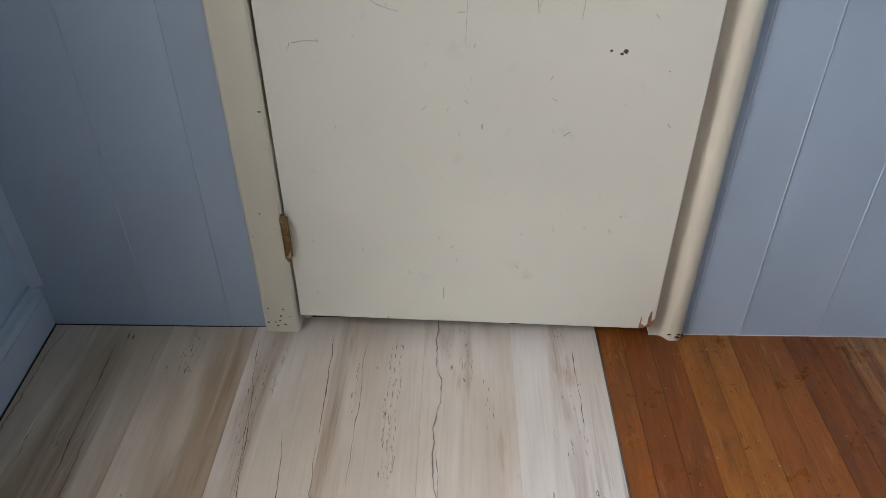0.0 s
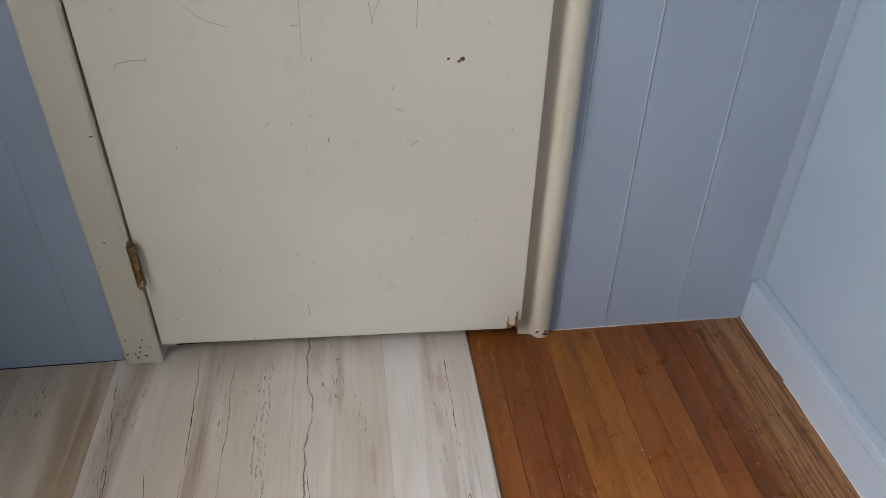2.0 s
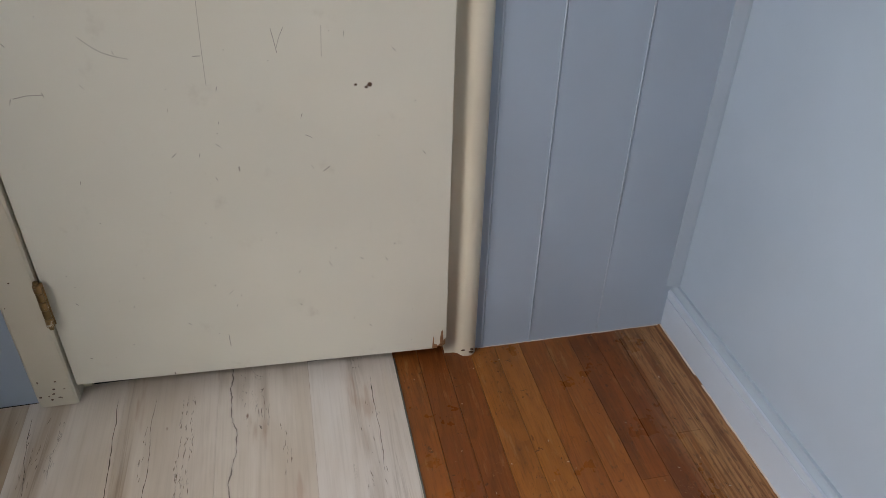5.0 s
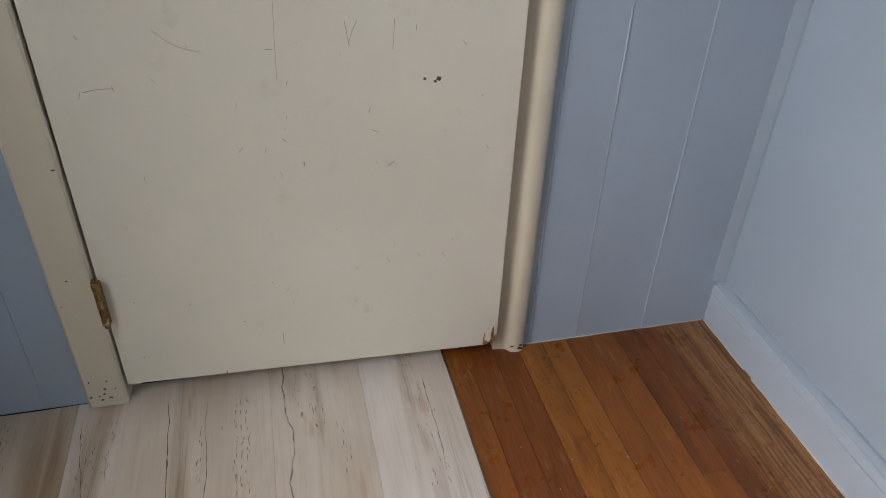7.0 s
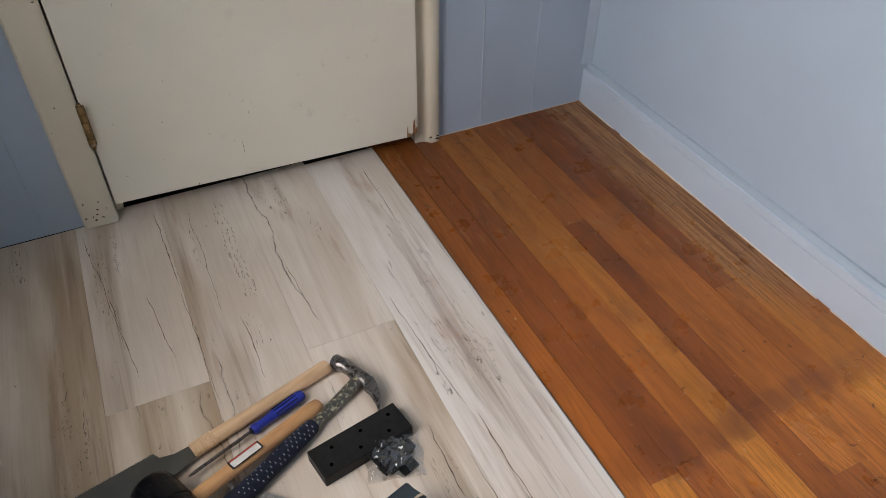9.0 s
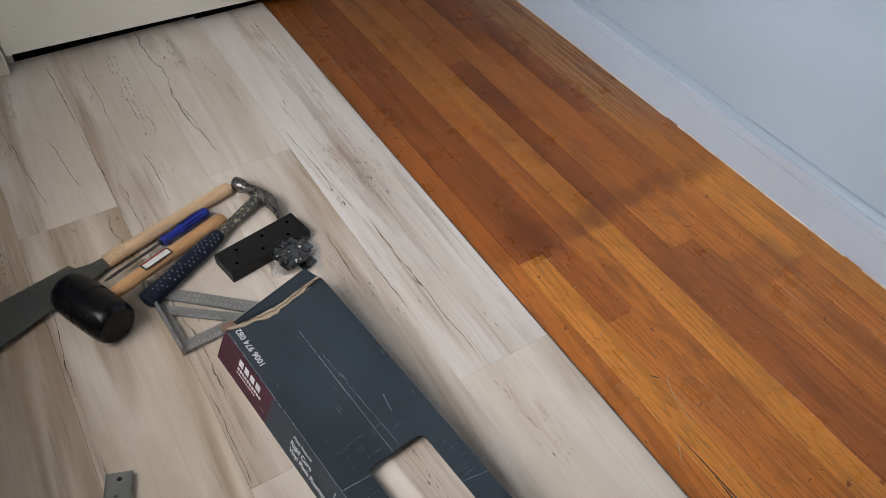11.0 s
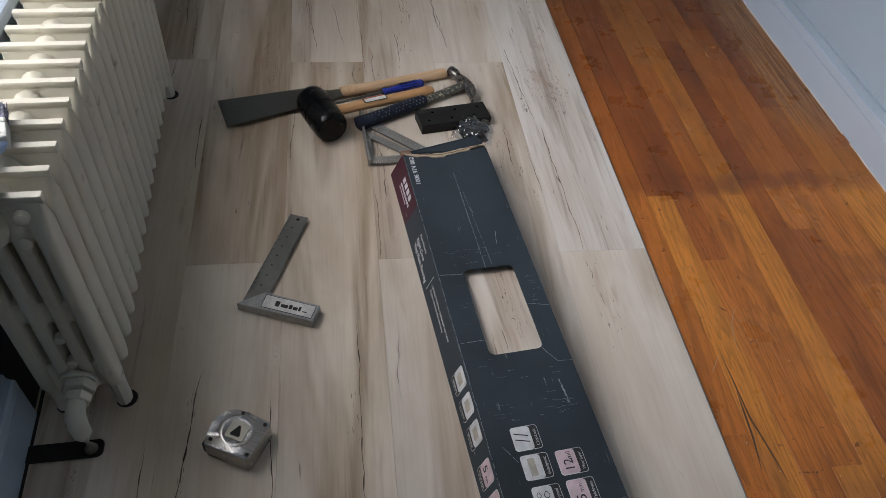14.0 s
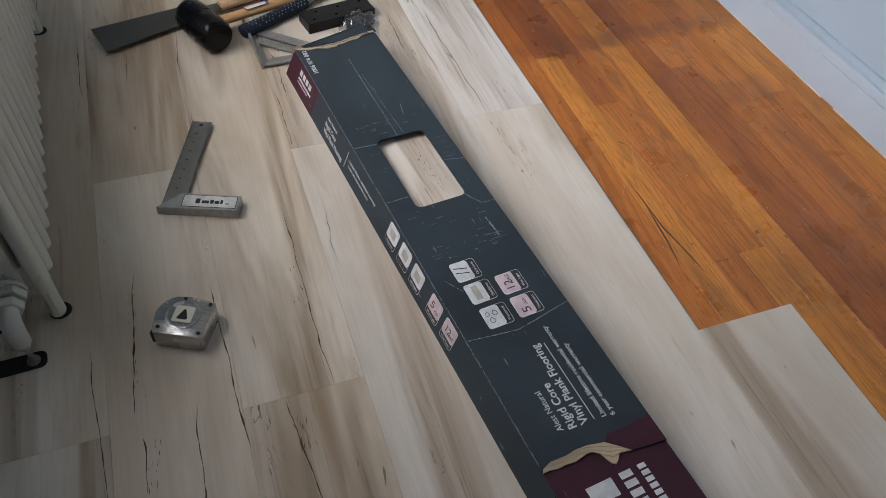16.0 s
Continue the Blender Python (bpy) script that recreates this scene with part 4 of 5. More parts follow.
# pull saw
SAW = Vector((-0.602, -0.706)), Vector((-0.341, -0.630))
sd = (SAW[1] - SAW[0]).normalized()
saw = empty("hand_saw", on_floor(SAW[0].x, SAW[0].y, 0.0, sd.x, sd.y), "pull saw with a dull steel blade and pale wooden handle", "saw")
pts = [(-0.281, -0.050), (-0.050, -0.0235), (0.02, -0.011), (0.02, 0.010), (-0.025, 0.015), (-0.046, 0.024), (-0.050, 0.0365)]
top = [(-0.050, 0.0365), (-0.281, 0.050)]
teeth = 58
for i in range(1, teeth * 2):
    f = i / (teeth * 2)
    pts.append((top[0][0] + (top[1][0] - top[0][0]) * f, top[0][1] + (top[1][1] - top[0][1]) * f + (0.0028 if i % 2 else 0.0)))
pts.append(top[1])
part("blade", prism_bm(pts, 0.0120, 0.0130), M_BLADE, saw, "dull grey toothed blade")
bm = bmesh.new()
add_turned(bm, [(0.0, 0.0135), (0.004, 0.0145), (0.10, 0.0130), (0.20, 0.0135), (0.262, 0.0145), (0.270, 0.0138), (0.274, 0.010)], "x", 18, 0.82, Matrix.Translation((0, 0, 0.0125)))
part("handle", bm, M_BEECH, saw, "pale beech handle", True)
for i in range(9):
    part("binding", turned_bm([(0.003 + i * 0.0042, 0.0143), (0.0045 + i * 0.0042, 0.0150), (0.006 + i * 0.0042, 0.0143)], "x", 16, 0.82, Matrix.Translation((0, 0, 0.0125))), M_BEECH, saw, smooth=True)

# rubber mallet
MAL = Vector((-0.648, -0.823, 0.037))
md = Vector((math.cos(radians(23.5)), math.sin(radians(23.5)), 0))
mallet = empty("mallet", on_floor(MAL.x, MAL.y, 0, md.x, md.y), "black rubber mallet with a varnished wooden handle", "mallet")
prof = [(-0.061, 0.018), (-0.0605, 0.029), (-0.056, 0.033), (-0.045, 0.0355), (-0.020, 0.0365), (-0.003, 0.0365), (-0.002, 0.0352), (0.002, 0.0352), (0.003, 0.0365), (0.020, 0.0365), (0.045, 0.0355), (0.056, 0.033), (0.0605, 0.029), (0.061, 0.018)]
part("head", turned_bm([(d * 1.06, r * 1.07) for d, r in prof], "y", 32, 1.0, Matrix.Translation((0, 0, MAL.z + 0.002))), M_RUBBER, mallet, "black rubber head", True)
bm = bmesh.new()
rings = []
for x, hy, hz, zc in ((0.02, 0.0125, 0.010, 0.036), (0.05, 0.0128, 0.0105, 0.034), (0.13, 0.0128, 0.0105, 0.028), (0.22, 0.0138, 0.0115, 0.021), (0.275, 0.0142, 0.012, 0.017), (0.287, 0.0125, 0.0105, 0.0165), (0.291, 0.008, 0.007, 0.0165)):
    rings.append([(x, hy * math.cos(a), zc + hz * math.sin(a)) for a in (2 * math.pi * k / 18 for k in range(18))])
add_loft(bm, rings)
mh = part("handle", bm, M_ASH, mallet, "varnished ash handle", True)
tilt = Matrix.Rotation(math.atan2(0.013, 0.18), 4, "Y")
lab = part("label", prism_bm(rounded(0.105, -0.0085, 0.165, 0.0085, 0.002), 0.0, 0.0006, m=Matrix.Translation((0.0, 0, 0.0487)) @ tilt), M_BLACKINK, mh, "small paper label")
part("label_face", prism_bm(rounded(0.108, -0.007, 0.162, 0.0045, 0.001), 0.0, 0.0006, m=Matrix.Translation((0.0, 0, 0.0491)) @ tilt), M_WHITE, lab)
part("label_band", prism_bm([(0.108, 0.0050), (0.162, 0.0050), (0.162, 0.0075), (0.108, 0.0075)], 0.0, 0.0006, m=Matrix.Translation((0.0, 0, 0.0491)) @ tilt), M_RED, lab)

# screwdriver
sc0 = Vector((-0.617, -0.751))
sdir = Vector((0.214, 0.078)).normalized()
driver = empty("screwdriver", on_floor(sc0.x, sc0.y, 0, sdir.x, sdir.y), "screwdriver with a blue plastic handle and steel shaft", "screwdriver")
part("shaft", turned_bm([(0.0, 0.0006), (0.004, 0.0022), (0.010, 0.0030), (0.125, 0.0030)], "x", 12, 1.0, Matrix.Translation((0, 0, 0.0125))), M_STEEL, driver, "steel shaft", True)
bm = bmesh.new()
rings = []
for x, r in ((0.122, 0.0065), (0.125, 0.0095), (0.130, 0.0100), (0.136, 0.0080), (0.146, 0.0078), (0.165, 0.0098), (0.205, 0.0112), (0.222, 0.0108), (0.229, 0.0085), (0.231, 0.004)):
    rings.append([(x, r * (1.0 if k % 2 else 0.93) * math.cos(2 * math.pi * k / 16), 0.0125 + r * (1.0 if k % 2 else 0.93) * math.sin(2 * math.pi * k / 16)) for k in range(16)])
add_loft(bm, rings)
dh = part("handle", bm, M_BLUEPL, driver, "blue plastic handle", True, 50)
for k in range(5):
    a = radians(20 + 35 * k)
    part("groove", box_bm(0.168, -0.0007, -0.0006, 0.214, 0.0007, 0.0006, m=Matrix.Translation((0, 0.0108 * math.cos(a), 0.0125 + 0.0108 * math.sin(a)))), M_GRIP, dh)
part("collar", turned_bm([(0.119, 0.0045), (0.1205, 0.0068), (0.1250, 0.0070), (0.1265, 0.0055)], "x", 14, 1.0, Matrix.Translation((0, 0, 0.0125))), M_GRIP, driver, "dark collar", True)

# claw hammer
h0 = Vector((-0.566, -0.832))
hd = Vector((0.252, 0.138)).normalized()
hammer = empty("claw_hammer", on_floor(h0.x, h0.y, 0, hd.x, hd.y), "worn steel claw hammer with a flecked navy rubber grip", "hammer")
bm = bmesh.new()
rings = []
for x, hy, hz in ((-0.003, 0.013, 0.011), (0.000, 0.0195, 0.0140), (0.010, 0.0200, 0.0145), (0.022, 0.0180, 0.014), (0.060, 0.0165, 0.0135), (0.110, 0.0172, 0.0138), (0.150, 0.0165, 0.0133), (0.180, 0.0140, 0.0120), (0.186, 0.0105, 0.0095)):
    rings.append([(x, hy * math.cos(a), 0.0145 + hz * math.sin(a)) for a in (2 * math.pi * k / 18 for k in range(18))])
add_loft(bm, rings)
grip = part("grip", bm, M_GRIP, hammer, "navy rubber grip with pale flecks", True)
bm = bmesh.new()
rnd = random.Random(8)
for i in range(17):
    for j in range(5):
        x = 0.018 + 0.0095 * i + (0.0045 if j % 2 else 0)
        a = radians(35 + 27 * j)
        c = Vector((x, 0.0170 * math.cos(a), 0.0145 + 0.0137 * math.sin(a)))
        q = Vector((0, math.cos(a), math.sin(a))).to_track_quat("Z", "X").to_matrix().to_4x4()
        if rnd.random() < 0.75:
            add_prism(bm, [(-0.0017, -0.0004), (0.0016, -0.0006), (0.0014, 0.0005), (-0.0016, 0.0004)], -0.0006, 0.0004, Matrix.Translation(c) @ q)
part("fleck", bm, M_FLECK, grip)
bm = bmesh.new()
rings = []
for x, hy, hz in ((0.178, 0.0090, 0.007), (0.20, 0.0095, 0.007), (0.245, 0.0108, 0.008), (0.280, 0.0120, 0.0095), (0.306, 0.0125, 0.0112)):
    rings.append([(x, hy * math.cos(a), 0.0150 + hz * math.sin(a)) for a in (2 * math.pi * k / 14 for k in range(14))])
add_loft(bm, rings)
part("shank", bm, M_SHANK, hammer, "scratched steel shank", True)
# head: face, poll, eye, and two tines
bm = bmesh.new()
X = 0.308
spine = ((0.066, 0.010, 0.0135, 0.0), (0.064, 0.0135, 0.0145, 0.0), (0.046, 0.0140, 0.0145, 0.0), (0.040, 0.0105, 0.0115, 0.0), (0.026, 0.0105, 0.0115, 0.0), (0.014, 0.0135, 0.0135, 0.0), (-0.010, 0.0135, 0.0130, -0.001), (-0.024, 0.0120, 0.0115, -0.004))
add_loft(bm, [[(X + o + rx * math.cos(a), y, 0.016 + rz * math.sin(a)) for a in (2 * math.pi * k / 16 for k in range(16))] for y, rx, rz, o in spine])
for s in (-1, 1):
    rings = []
    for y, o, hx, hz, sp in ((-0.018, -0.003, 0.0135, 0.0056, 0.0058), (-0.036, -0.008, 0.0105, 0.0052, 0.0062), (-0.054, -0.019, 0.0070, 0.0046, 0.0068), (-0.070, -0.034, 0.0026, 0.0040, 0.0074)):
        rings.append([(X + o + hx * math.cos(a), y, 0.016 + s * sp + hz * math.sin(a)) for a in (2 * math.pi * k / 10 for k in range(10))])
    add_loft(bm, rings)
part("head", bm, M_STEEL, hammer, "dark worn steel head with a claw", True, 50)

# tapping block
bx = Vector((-0.3445, -0.811))
block = empty("tapping_block", on_floor(bx.x, bx.y, 0, 0.166, 0.031), "black plastic tapping block with small holes", "tapping block")
bm = box_bm(-0.084, -0.0305, 0.0, 0.084, 0.0305, 0.025, bevel=0.0015, seg=2)
body = part("block_body", bm, M_BLOCK, block)
for i in range(3):
    for s in (-1, 1):
        part("hole", turned_bm([(0.0249, 0.0032), (0.0253, 0.0032)], "z", 12, 1.0, Matrix.Translation((-0.055 + 0.055 * i + s * 0.008, s * 0.014, 0))), M_HOLE, body)

# bag of spacers
bag = empty("spacer_bag", on_floor(-0.303, -0.854, 0, 0.9, -0.25), "clear plastic bag of small black spacers", "plastic bag")
rnd = random.Random(3)
for i in range(24):
    m = Matrix.Translation((rnd.uniform(-0.026, 0.022), rnd.uniform(-0.022, 0.020), 0.0035 + 0.0042 * (i // 6))) @ Euler((rnd.uniform(-0.07, 0.07), rnd.uniform(-0.07, 0.07), rnd.choice((0.6, 0.62, 2.19)) + rnd.uniform(-0.06, 0.06))).to_matrix().to_4x4()
    part("spacer", box_bm(-0.016, -0.011, -0.002, 0.016, 0.011, 0.002, bevel=0.0006, m=m), M_BLOCK, bag)
bm = bmesh.new()
nx, ny = 26, 26
grid = {}
for top in (0, 1):
    for i in range(nx):
        for j in range(ny):
            u, v = i / (nx - 1) * 2 - 1, j / (ny - 1) * 2 - 1
            e = max(abs(u), abs(v))
            h = (1 - e ** 3)
            fold = noise.noise(Vector((u * 3.1, v * 3.1, 2.0))) * 0.006 + abs(noise.noise(Vector((u * 7 + v * 3, v * 5, 7.0)))) * 0.011
            z = 0.0012 + (h * 0.024 + fold * (0.4 + h) + 0.006 * e ** 4 * (1 + math.sin(9 * u + 4 * v)) if top else 0.0)
            sx = 0.047 * (1 + 0.10 * noise.noise(Vector((v * 2, 1.5, 0))))
            sy = 0.041 * (1 + 0.12 * noise.noise(Vector((u * 2, 4.5, 0))))
            grid[top, i, j] = bm.verts.new((u * sx, v * sy, z))
for top in (0, 1):
    for i in range(nx - 1):
        for j in range(ny - 1):
            bm.faces.new((grid[top, i, j], grid[top, i + 1, j], grid[top, i + 1, j + 1], grid[top, i, j + 1]))
film_ob = part("plastic_film", bm, M_FILM, bag, "crumpled clear film", True, 50)
film_ob.visible_shadow = False

# speed square
ssa = Vector((-0.546, -0.962))
ssq = empty("speed_square", on_floor(ssa.x, ssa.y, 0, 0.998, 0.07), "cast aluminium triangular layout square under a hammer", "layout square")
Ls = 0.174
bm = bmesh.new()
def web(p, q, w0, w1, z0, z1):
    """A straight bar from p to q, reaching w0 to one side and w1 to the other."""
    p, q = Vector(p), Vector(q)
    d = (q - p).normalized()
    n = Vector((-d.y, d.x))
    add_prism(bm, [tuple(p - n * w0), tuple(q - n * w0), tuple(q + n * w1), tuple(p + n * w1)], z0, z1)
web((0.0, 0.0), (Ls, 0.0), 0.0, 0.022, 0.0045, 0.0085)
web((Ls, 0.0), (0.0, Ls), 0.0, 0.024, 0.0046, 0.0086)
web((0.010, 0.100), (0.108, 0.012), 0.009, 0.009, 0.0047, 0.0084)
web((0.006, 0.0), (0.006, Ls), 0.006, 0.006, 0.0044, 0.0087)
sq_body = part("square_body", bm, M_ALU, ssq)
part("fence", box_bm(-0.004, 0.0, 0.0, 0.002, Ls, 0.020, bevel=0.001), M_ALU, ssq)
for i in range(34):
    f = 0.010 + i * 0.0045
    part("mark", prism_bm([(f, 0.0012), (f + 0.0007, 0.0012), (f + 0.0007, 0.006 if i % 2 else 0.009), (f, 0.006 if i % 2 else 0.009)], 0.0085, 0.0088), M_WHITE, sq_body)
rnd = random.Random(4)
dh = Vector((-1, 1)).normalized()
dn = Vector((-1, -1)).normalized()
for row in range(2):
    for i in range(26):
        c = Vector((Ls, 0)) + dh * (0.016 + i * 0.0085) + dn * (0.005 + row * 0.010)
        s = rnd.uniform(0.0012, 0.0028)
        part("mark", prism_bm([tuple(c), tuple(c + dh * 0.0009), tuple(c + dh * 0.0009 + dn * s * 1.6), tuple(c + dn * s * 1.6)], 0.0086, 0.0089), M_WHITE, sq_body)

# try square
tq = empty("try_square", on_floor(-0.8025, -1.3385, 0, 0.135, -0.0500), "steel try square with a thick aluminium stock lying on the floor", "try square")
part("blade", prism_bm([(0.004, 0.010), (0.042, 0.010), (0.042, 0.246), (0.004, 0.246)], 0.0085, 0.0100, 0.0004), M_RULE, tq, "satin steel blade with engraved marks")
blade = tq.children[0]
part("hanging_hole", turned_bm([(0.0099, 0.0035), (0.0103, 0.0035)], "z", 14, 1.0, Matrix.Translation((0.024, 0.235, 0))), M_DARK, blade)
for i in range(60):
    y = 0.046 + i * 0.00318
    w = 0.007 if i % 8 == 0 else (0.005 if i % 4 == 0 else 0.003)
    part("mark", prism_bm([(0.0045, y), (0.0045 + w, y), (0.0045 + w, y + 0.0004), (0.0045, y + 0.0004)], 0.0099, 0.0102), M_BLACKINK, blade)
for i in range(7):
    part("numeral_bar", prism_bm([(0.019, 0.056 + 0.0254 * i), (0.023, 0.056 + 0.0254 * i), (0.023, 0.0585 + 0.0254 * i), (0.019, 0.0585 + 0.0254 * i)], 0.0099, 0.0102), M_BLACKINK, blade)
stock = part("stock", prism_bm([(0.0, -0.001), (0.143, -0.001), (0.143, 0.037), (0.037, 0.037)], 0.0, 0.0195, 0.001), M_ALU, tq, "pale aluminium stock with a printed plate")
lab = part("printed_frame", prism_bm(rounded(0.043, 0.004, 0.138, 0.033, 0.001), 0.0195, 0.0198), M_BLACKINK, stock)
part("printed_plate", prism_bm(rounded(0.0442, 0.0052, 0.1368, 0.0318, 0.001), 0.0197, 0.0201), M_WHITE, lab)
for x0, x1, y0, y1 in ((0.066, 0.074, 0.012, 0.024), (0.077, 0.090, 0.013, 0.020), (0.0915, 0.098, 0.013, 0.022), (0.0995, 0.108, 0.013, 0.020), (0.1095, 0.114, 0.013, 0.023), (0.118, 0.126, 0.013, 0.015)):
    part("printed_bar", prism_bm(rounded(x0, y0, x1, y1, 0.002), 0.0200, 0.0204), M_BLACKINK, lab)

# tape measure
tm = empty("tape_measure", on_floor(-0.781, -1.605, 0, 0.896, -0.444) @ Matrix.Diagonal((0.93, 0.93, 0.98, 1.0)), "chromed tape measure lying on its side", "tape measure")
out = []
for k in range(25):
    a = radians(95 + 130 * k / 24)
    out.append((-0.008 + 0.040 * math.cos(a), 0.0 + 0.040 * math.sin(a)))
outline = [(0.040, 0.036)] + [(-0.004, 0.0395)] + out[2:-3] + [(-0.043, -0.030), (-0.040, -0.038), (0.036, -0.038), (0.041, -0.033), (0.043, 0.030)]
case = part("case", prism_bm(outline, 0.0, 0.038, 0.0022, 2), M_CHROME, tm, "scratched chrome case", True, 40)
part("disc", turned_bm([(0.0375, 0.0285), (0.0392, 0.0285), (0.0396, 0.0275), (0.0390, 0.022), (0.0388, 0.0)], "z", 36, 1.0, Matrix.Translation((-0.002, 0.002, 0))), M_CHROME, case, "brushed round inset", True)
clip = part("belt_clip", prism_bm(rounded(-0.017, -0.014, 0.015, 0.018, 0.003), 0.0393, 0.0416, 0.0005), M_CREAM_TRIM, case, "pale metal belt clip")
part("clip_opening", prism_bm([(-0.010, -0.007), (-0.008, -0.009), (0.006, -0.009), (0.008, -0.006), (0.001, 0.011), (-0.002, 0.011)], 0.0414, 0.0419), M_IRON, clip)
for x, y in ((0.036, 0.031), (0.035, -0.031), (-0.036, -0.028), (-0.010, 0.037)):
    part("screw", turned_bm([(0.037, 0.0032), (0.0390, 0.0032), (0.0392, 0.0022)], "z", 12, 1.0, Matrix.Translation((x * 0.96, y * 0.94, 0))), M_IRON, case)
part("tape_hook", box_bm(-0.047, -0.036, 0.006, -0.042, -0.028, 0.030, bevel=0.001), M_IRON, tm, "dark steel hook")

# ---- flooring carton ----
BA = radians(6.2)
bu = Vector((math.sin(BA), -math.cos(BA)))
carton = empty("flooring_carton", Matrix(((bu.x, -bu.y, 0, -0.4790), (bu.y, bu.x, 0, -0.987), (0, 0, 1, 0), (0, 0, 0, 1))), "long slate grey carton for floor planks, torn open at the end", "carton")
# local x runs along the carton, y to its open side, z up
BL, BW, BH = 1.26, 0.1835, 0.055
H0, H1, HY0, HY1 = 0.336, 0.526, 0.048, 0.144


def cx(x, y, z=0.0):
    return Matrix.Translation((x, y, z))


# top sheet with a rounded window in it
bm = bmesh.new()
inner = rounded(H0, HY0, H1, HY1, 0.012, 4)
n = 10
rnd = random.Random(21)
# the tear at the near end: edge of the printed sheet, then edge of the bared flutes
TEAR = [(1.030, 0.0), (1.026, 0.005), (1.021, 0.019), (1.022, 0.042), (1.020, 0.060), (1.021, 0.077), (1.027, 0.102), (1.042, 0.119), (1.052, 0.130), (1.056, 0.155), (1.059, BW)]
BARED = [(1.031, 0.002), (1.031, 0.012), (1.034, 0.024), (1.033, 0.036), (1.035, 0.050), (1.031, 0.072), (1.035, 0.086), (1.049, 0.091), (1.056, 0.094), (1.060, 0.099), (1.057, 0.104), (1.049, 0.112), (1.050, 0.120)]
outer = [(0.004, BW)] + [(0.004 + 0.006 * rnd.random(), BW * (1 - i / n)) for i in range(1, n)] + [(0.0, 0.0), (0.3, 0.0), (0.7, 0.0)] + TEAR + [(0.7, BW), (0.3, BW)]
vo = [bm.verts.new((x, y, BH)) for x, y in outer]
vi = [bm.verts.new((x, y, BH)) for x, y in inner]
eo = [bm.edges.new((vo[i], vo[(i + 1) % len(vo)])) for i in range(len(vo))]
ei = [bm.edges.new((vi[i], vi[(i + 1) % len(vi)])) for i in range(len(vi))]
bmesh.ops.triangle_fill(bm, use_beauty=True, edges=eo + ei)
for f in list(bm.faces):
    c = f.calc_center_median()
    if H0 + 0.002 < c.x < H1 - 0.002 and HY0 + 0.002 < c.y < HY1 - 0.002:
        bm.faces.remove(f)
ext = bmesh.ops.extrude_face_region(bm, geom=list(bm.faces))
bmesh.ops.translate(bm, vec=(0, 0, -0.0035), verts=[v for v in ext["geom"] if isinstance(v, bmesh.types.BMVert)])
top_sheet = part("top_panel", bm, M_CARD, carton, "slate grey printed top with a cut window")
# the near stretch, maroon, under a torn edge
part("top_panel", box_bm(1.025, 0.001, BH - 0.006, BL, BW - 0.001, BH - 0.0032), M_MAROON, carton, "maroon printed end")


def side_panel(x0, x1, material, splay0, splay1, label=""):
    bm = bmesh.new()
    t = 0.003
    k = 40
    rings = [(x0 + (x1 - x0) * i / k, splay0 + (splay1 - splay0) * i / k) for i in range(k + 1)]
    add_loft(bm, [[(x, -s, 0.0), (x, 0.0, BH - 0.001), (x, t, BH - 0.0036), (x, t - s, 0.0)] for x, s in rings])
    return part("side_panel", bm, material, carton, label)


side_m = side_panel(0.0, 0.155, M_MAROON, 0.0240, 0.0228, "maroon printed side")
side_g = side_panel(0.155, 1.075, M_CARD, 0.0228, 0.0160, "slate grey printed side")
side_panel(1.075, BL, M_MAROON, 0.0160, 0.0146, "maroon printed side")
part("side_panel", box_bm(0.004, BW - 0.003, 0.0, BL, BW - 0.0002, BH - 0.0036), M_CARD, carton)
part("bottom_panel", box_bm(0.0, 0.0, 0.0, BL, BW - 0.004, 0.003), M_KRAFT, carton)
part("end_panel", box_bm(BL, 0.0, 0.0, BL + 0.003, BW, BH - 0.004), M_MAROON, carton)


def torn(x, y0, y1, w, seed, z):
    """A ragged band of bared kraft along a tear."""
    rnd = random.Random(seed)
    k = 22
    a = [(x + rnd.uniform(-0.0012, 0.0012) + 0.008 * math.sin(4.5 * i / k), y0 + (y1 - y0) * i / k) for i in range(k + 1)]
    b = [(p + w * (0.65 + 0.35 * rnd.random() + 0.25 * math.sin(i * 0.9)) * math.sin(math.pi * (0.08 + 0.86 * i / k)) + 0.001, q) for i, (p, q) in enumerate(a)]
    bm = bmesh.new()
    add_prism(bm, a + b[::-1], z - 0.0012, z + 0.0012)
    return bm


part("torn_edge", torn(0.001, 0.004, BW - 0.002, 0.012, 3, BH + 0.0004), M_KRAFT, carton, "ragged bared card")
split_line = [(0.0055 + 0.008 * math.sin(4.5 * i / 22) + 0.0012 * math.sin(i * 1.7), 0.03 + 0.14 * i / 22, BH + 0.0018) for i in range(23)]
part("split", tube_bm(split_line, 0.0009, 6), M_KRAFT_DARK, carton)
part("torn_edge", prism_bm(TEAR[1:9] + BARED[::-1], BH - 0.0030, BH - 0.0006), M_KRAFT, carton, "ragged bared card")
for k in range(3):
    tube = [((p[0] * (0.8 - 0.25 * k) + q[0] * (0.2 + 0.25 * k)), p[1], BH - 0.0008) for p, q in zip(TEAR[2:8], (BARED[2], BARED[4], BARED[5], BARED[6], BARED[9], BARED[11]))]
    part("flute", tube_bm(tube, [0.0010] * len(tube), 6), M_KRAFT, carton)
part("printed_end", prism_bm([(1.016, BW - 0.0005), (1.020, 0.140), (1.018, 0.112), (1.027, 0.1035), (1.0415, 0.1195), (1.0515, 0.1305), (1.0555, 0.155), (1.0585, BW - 0.0005)], BH, BH + 0.0004), M_MAROON, carton, "maroon printed end")
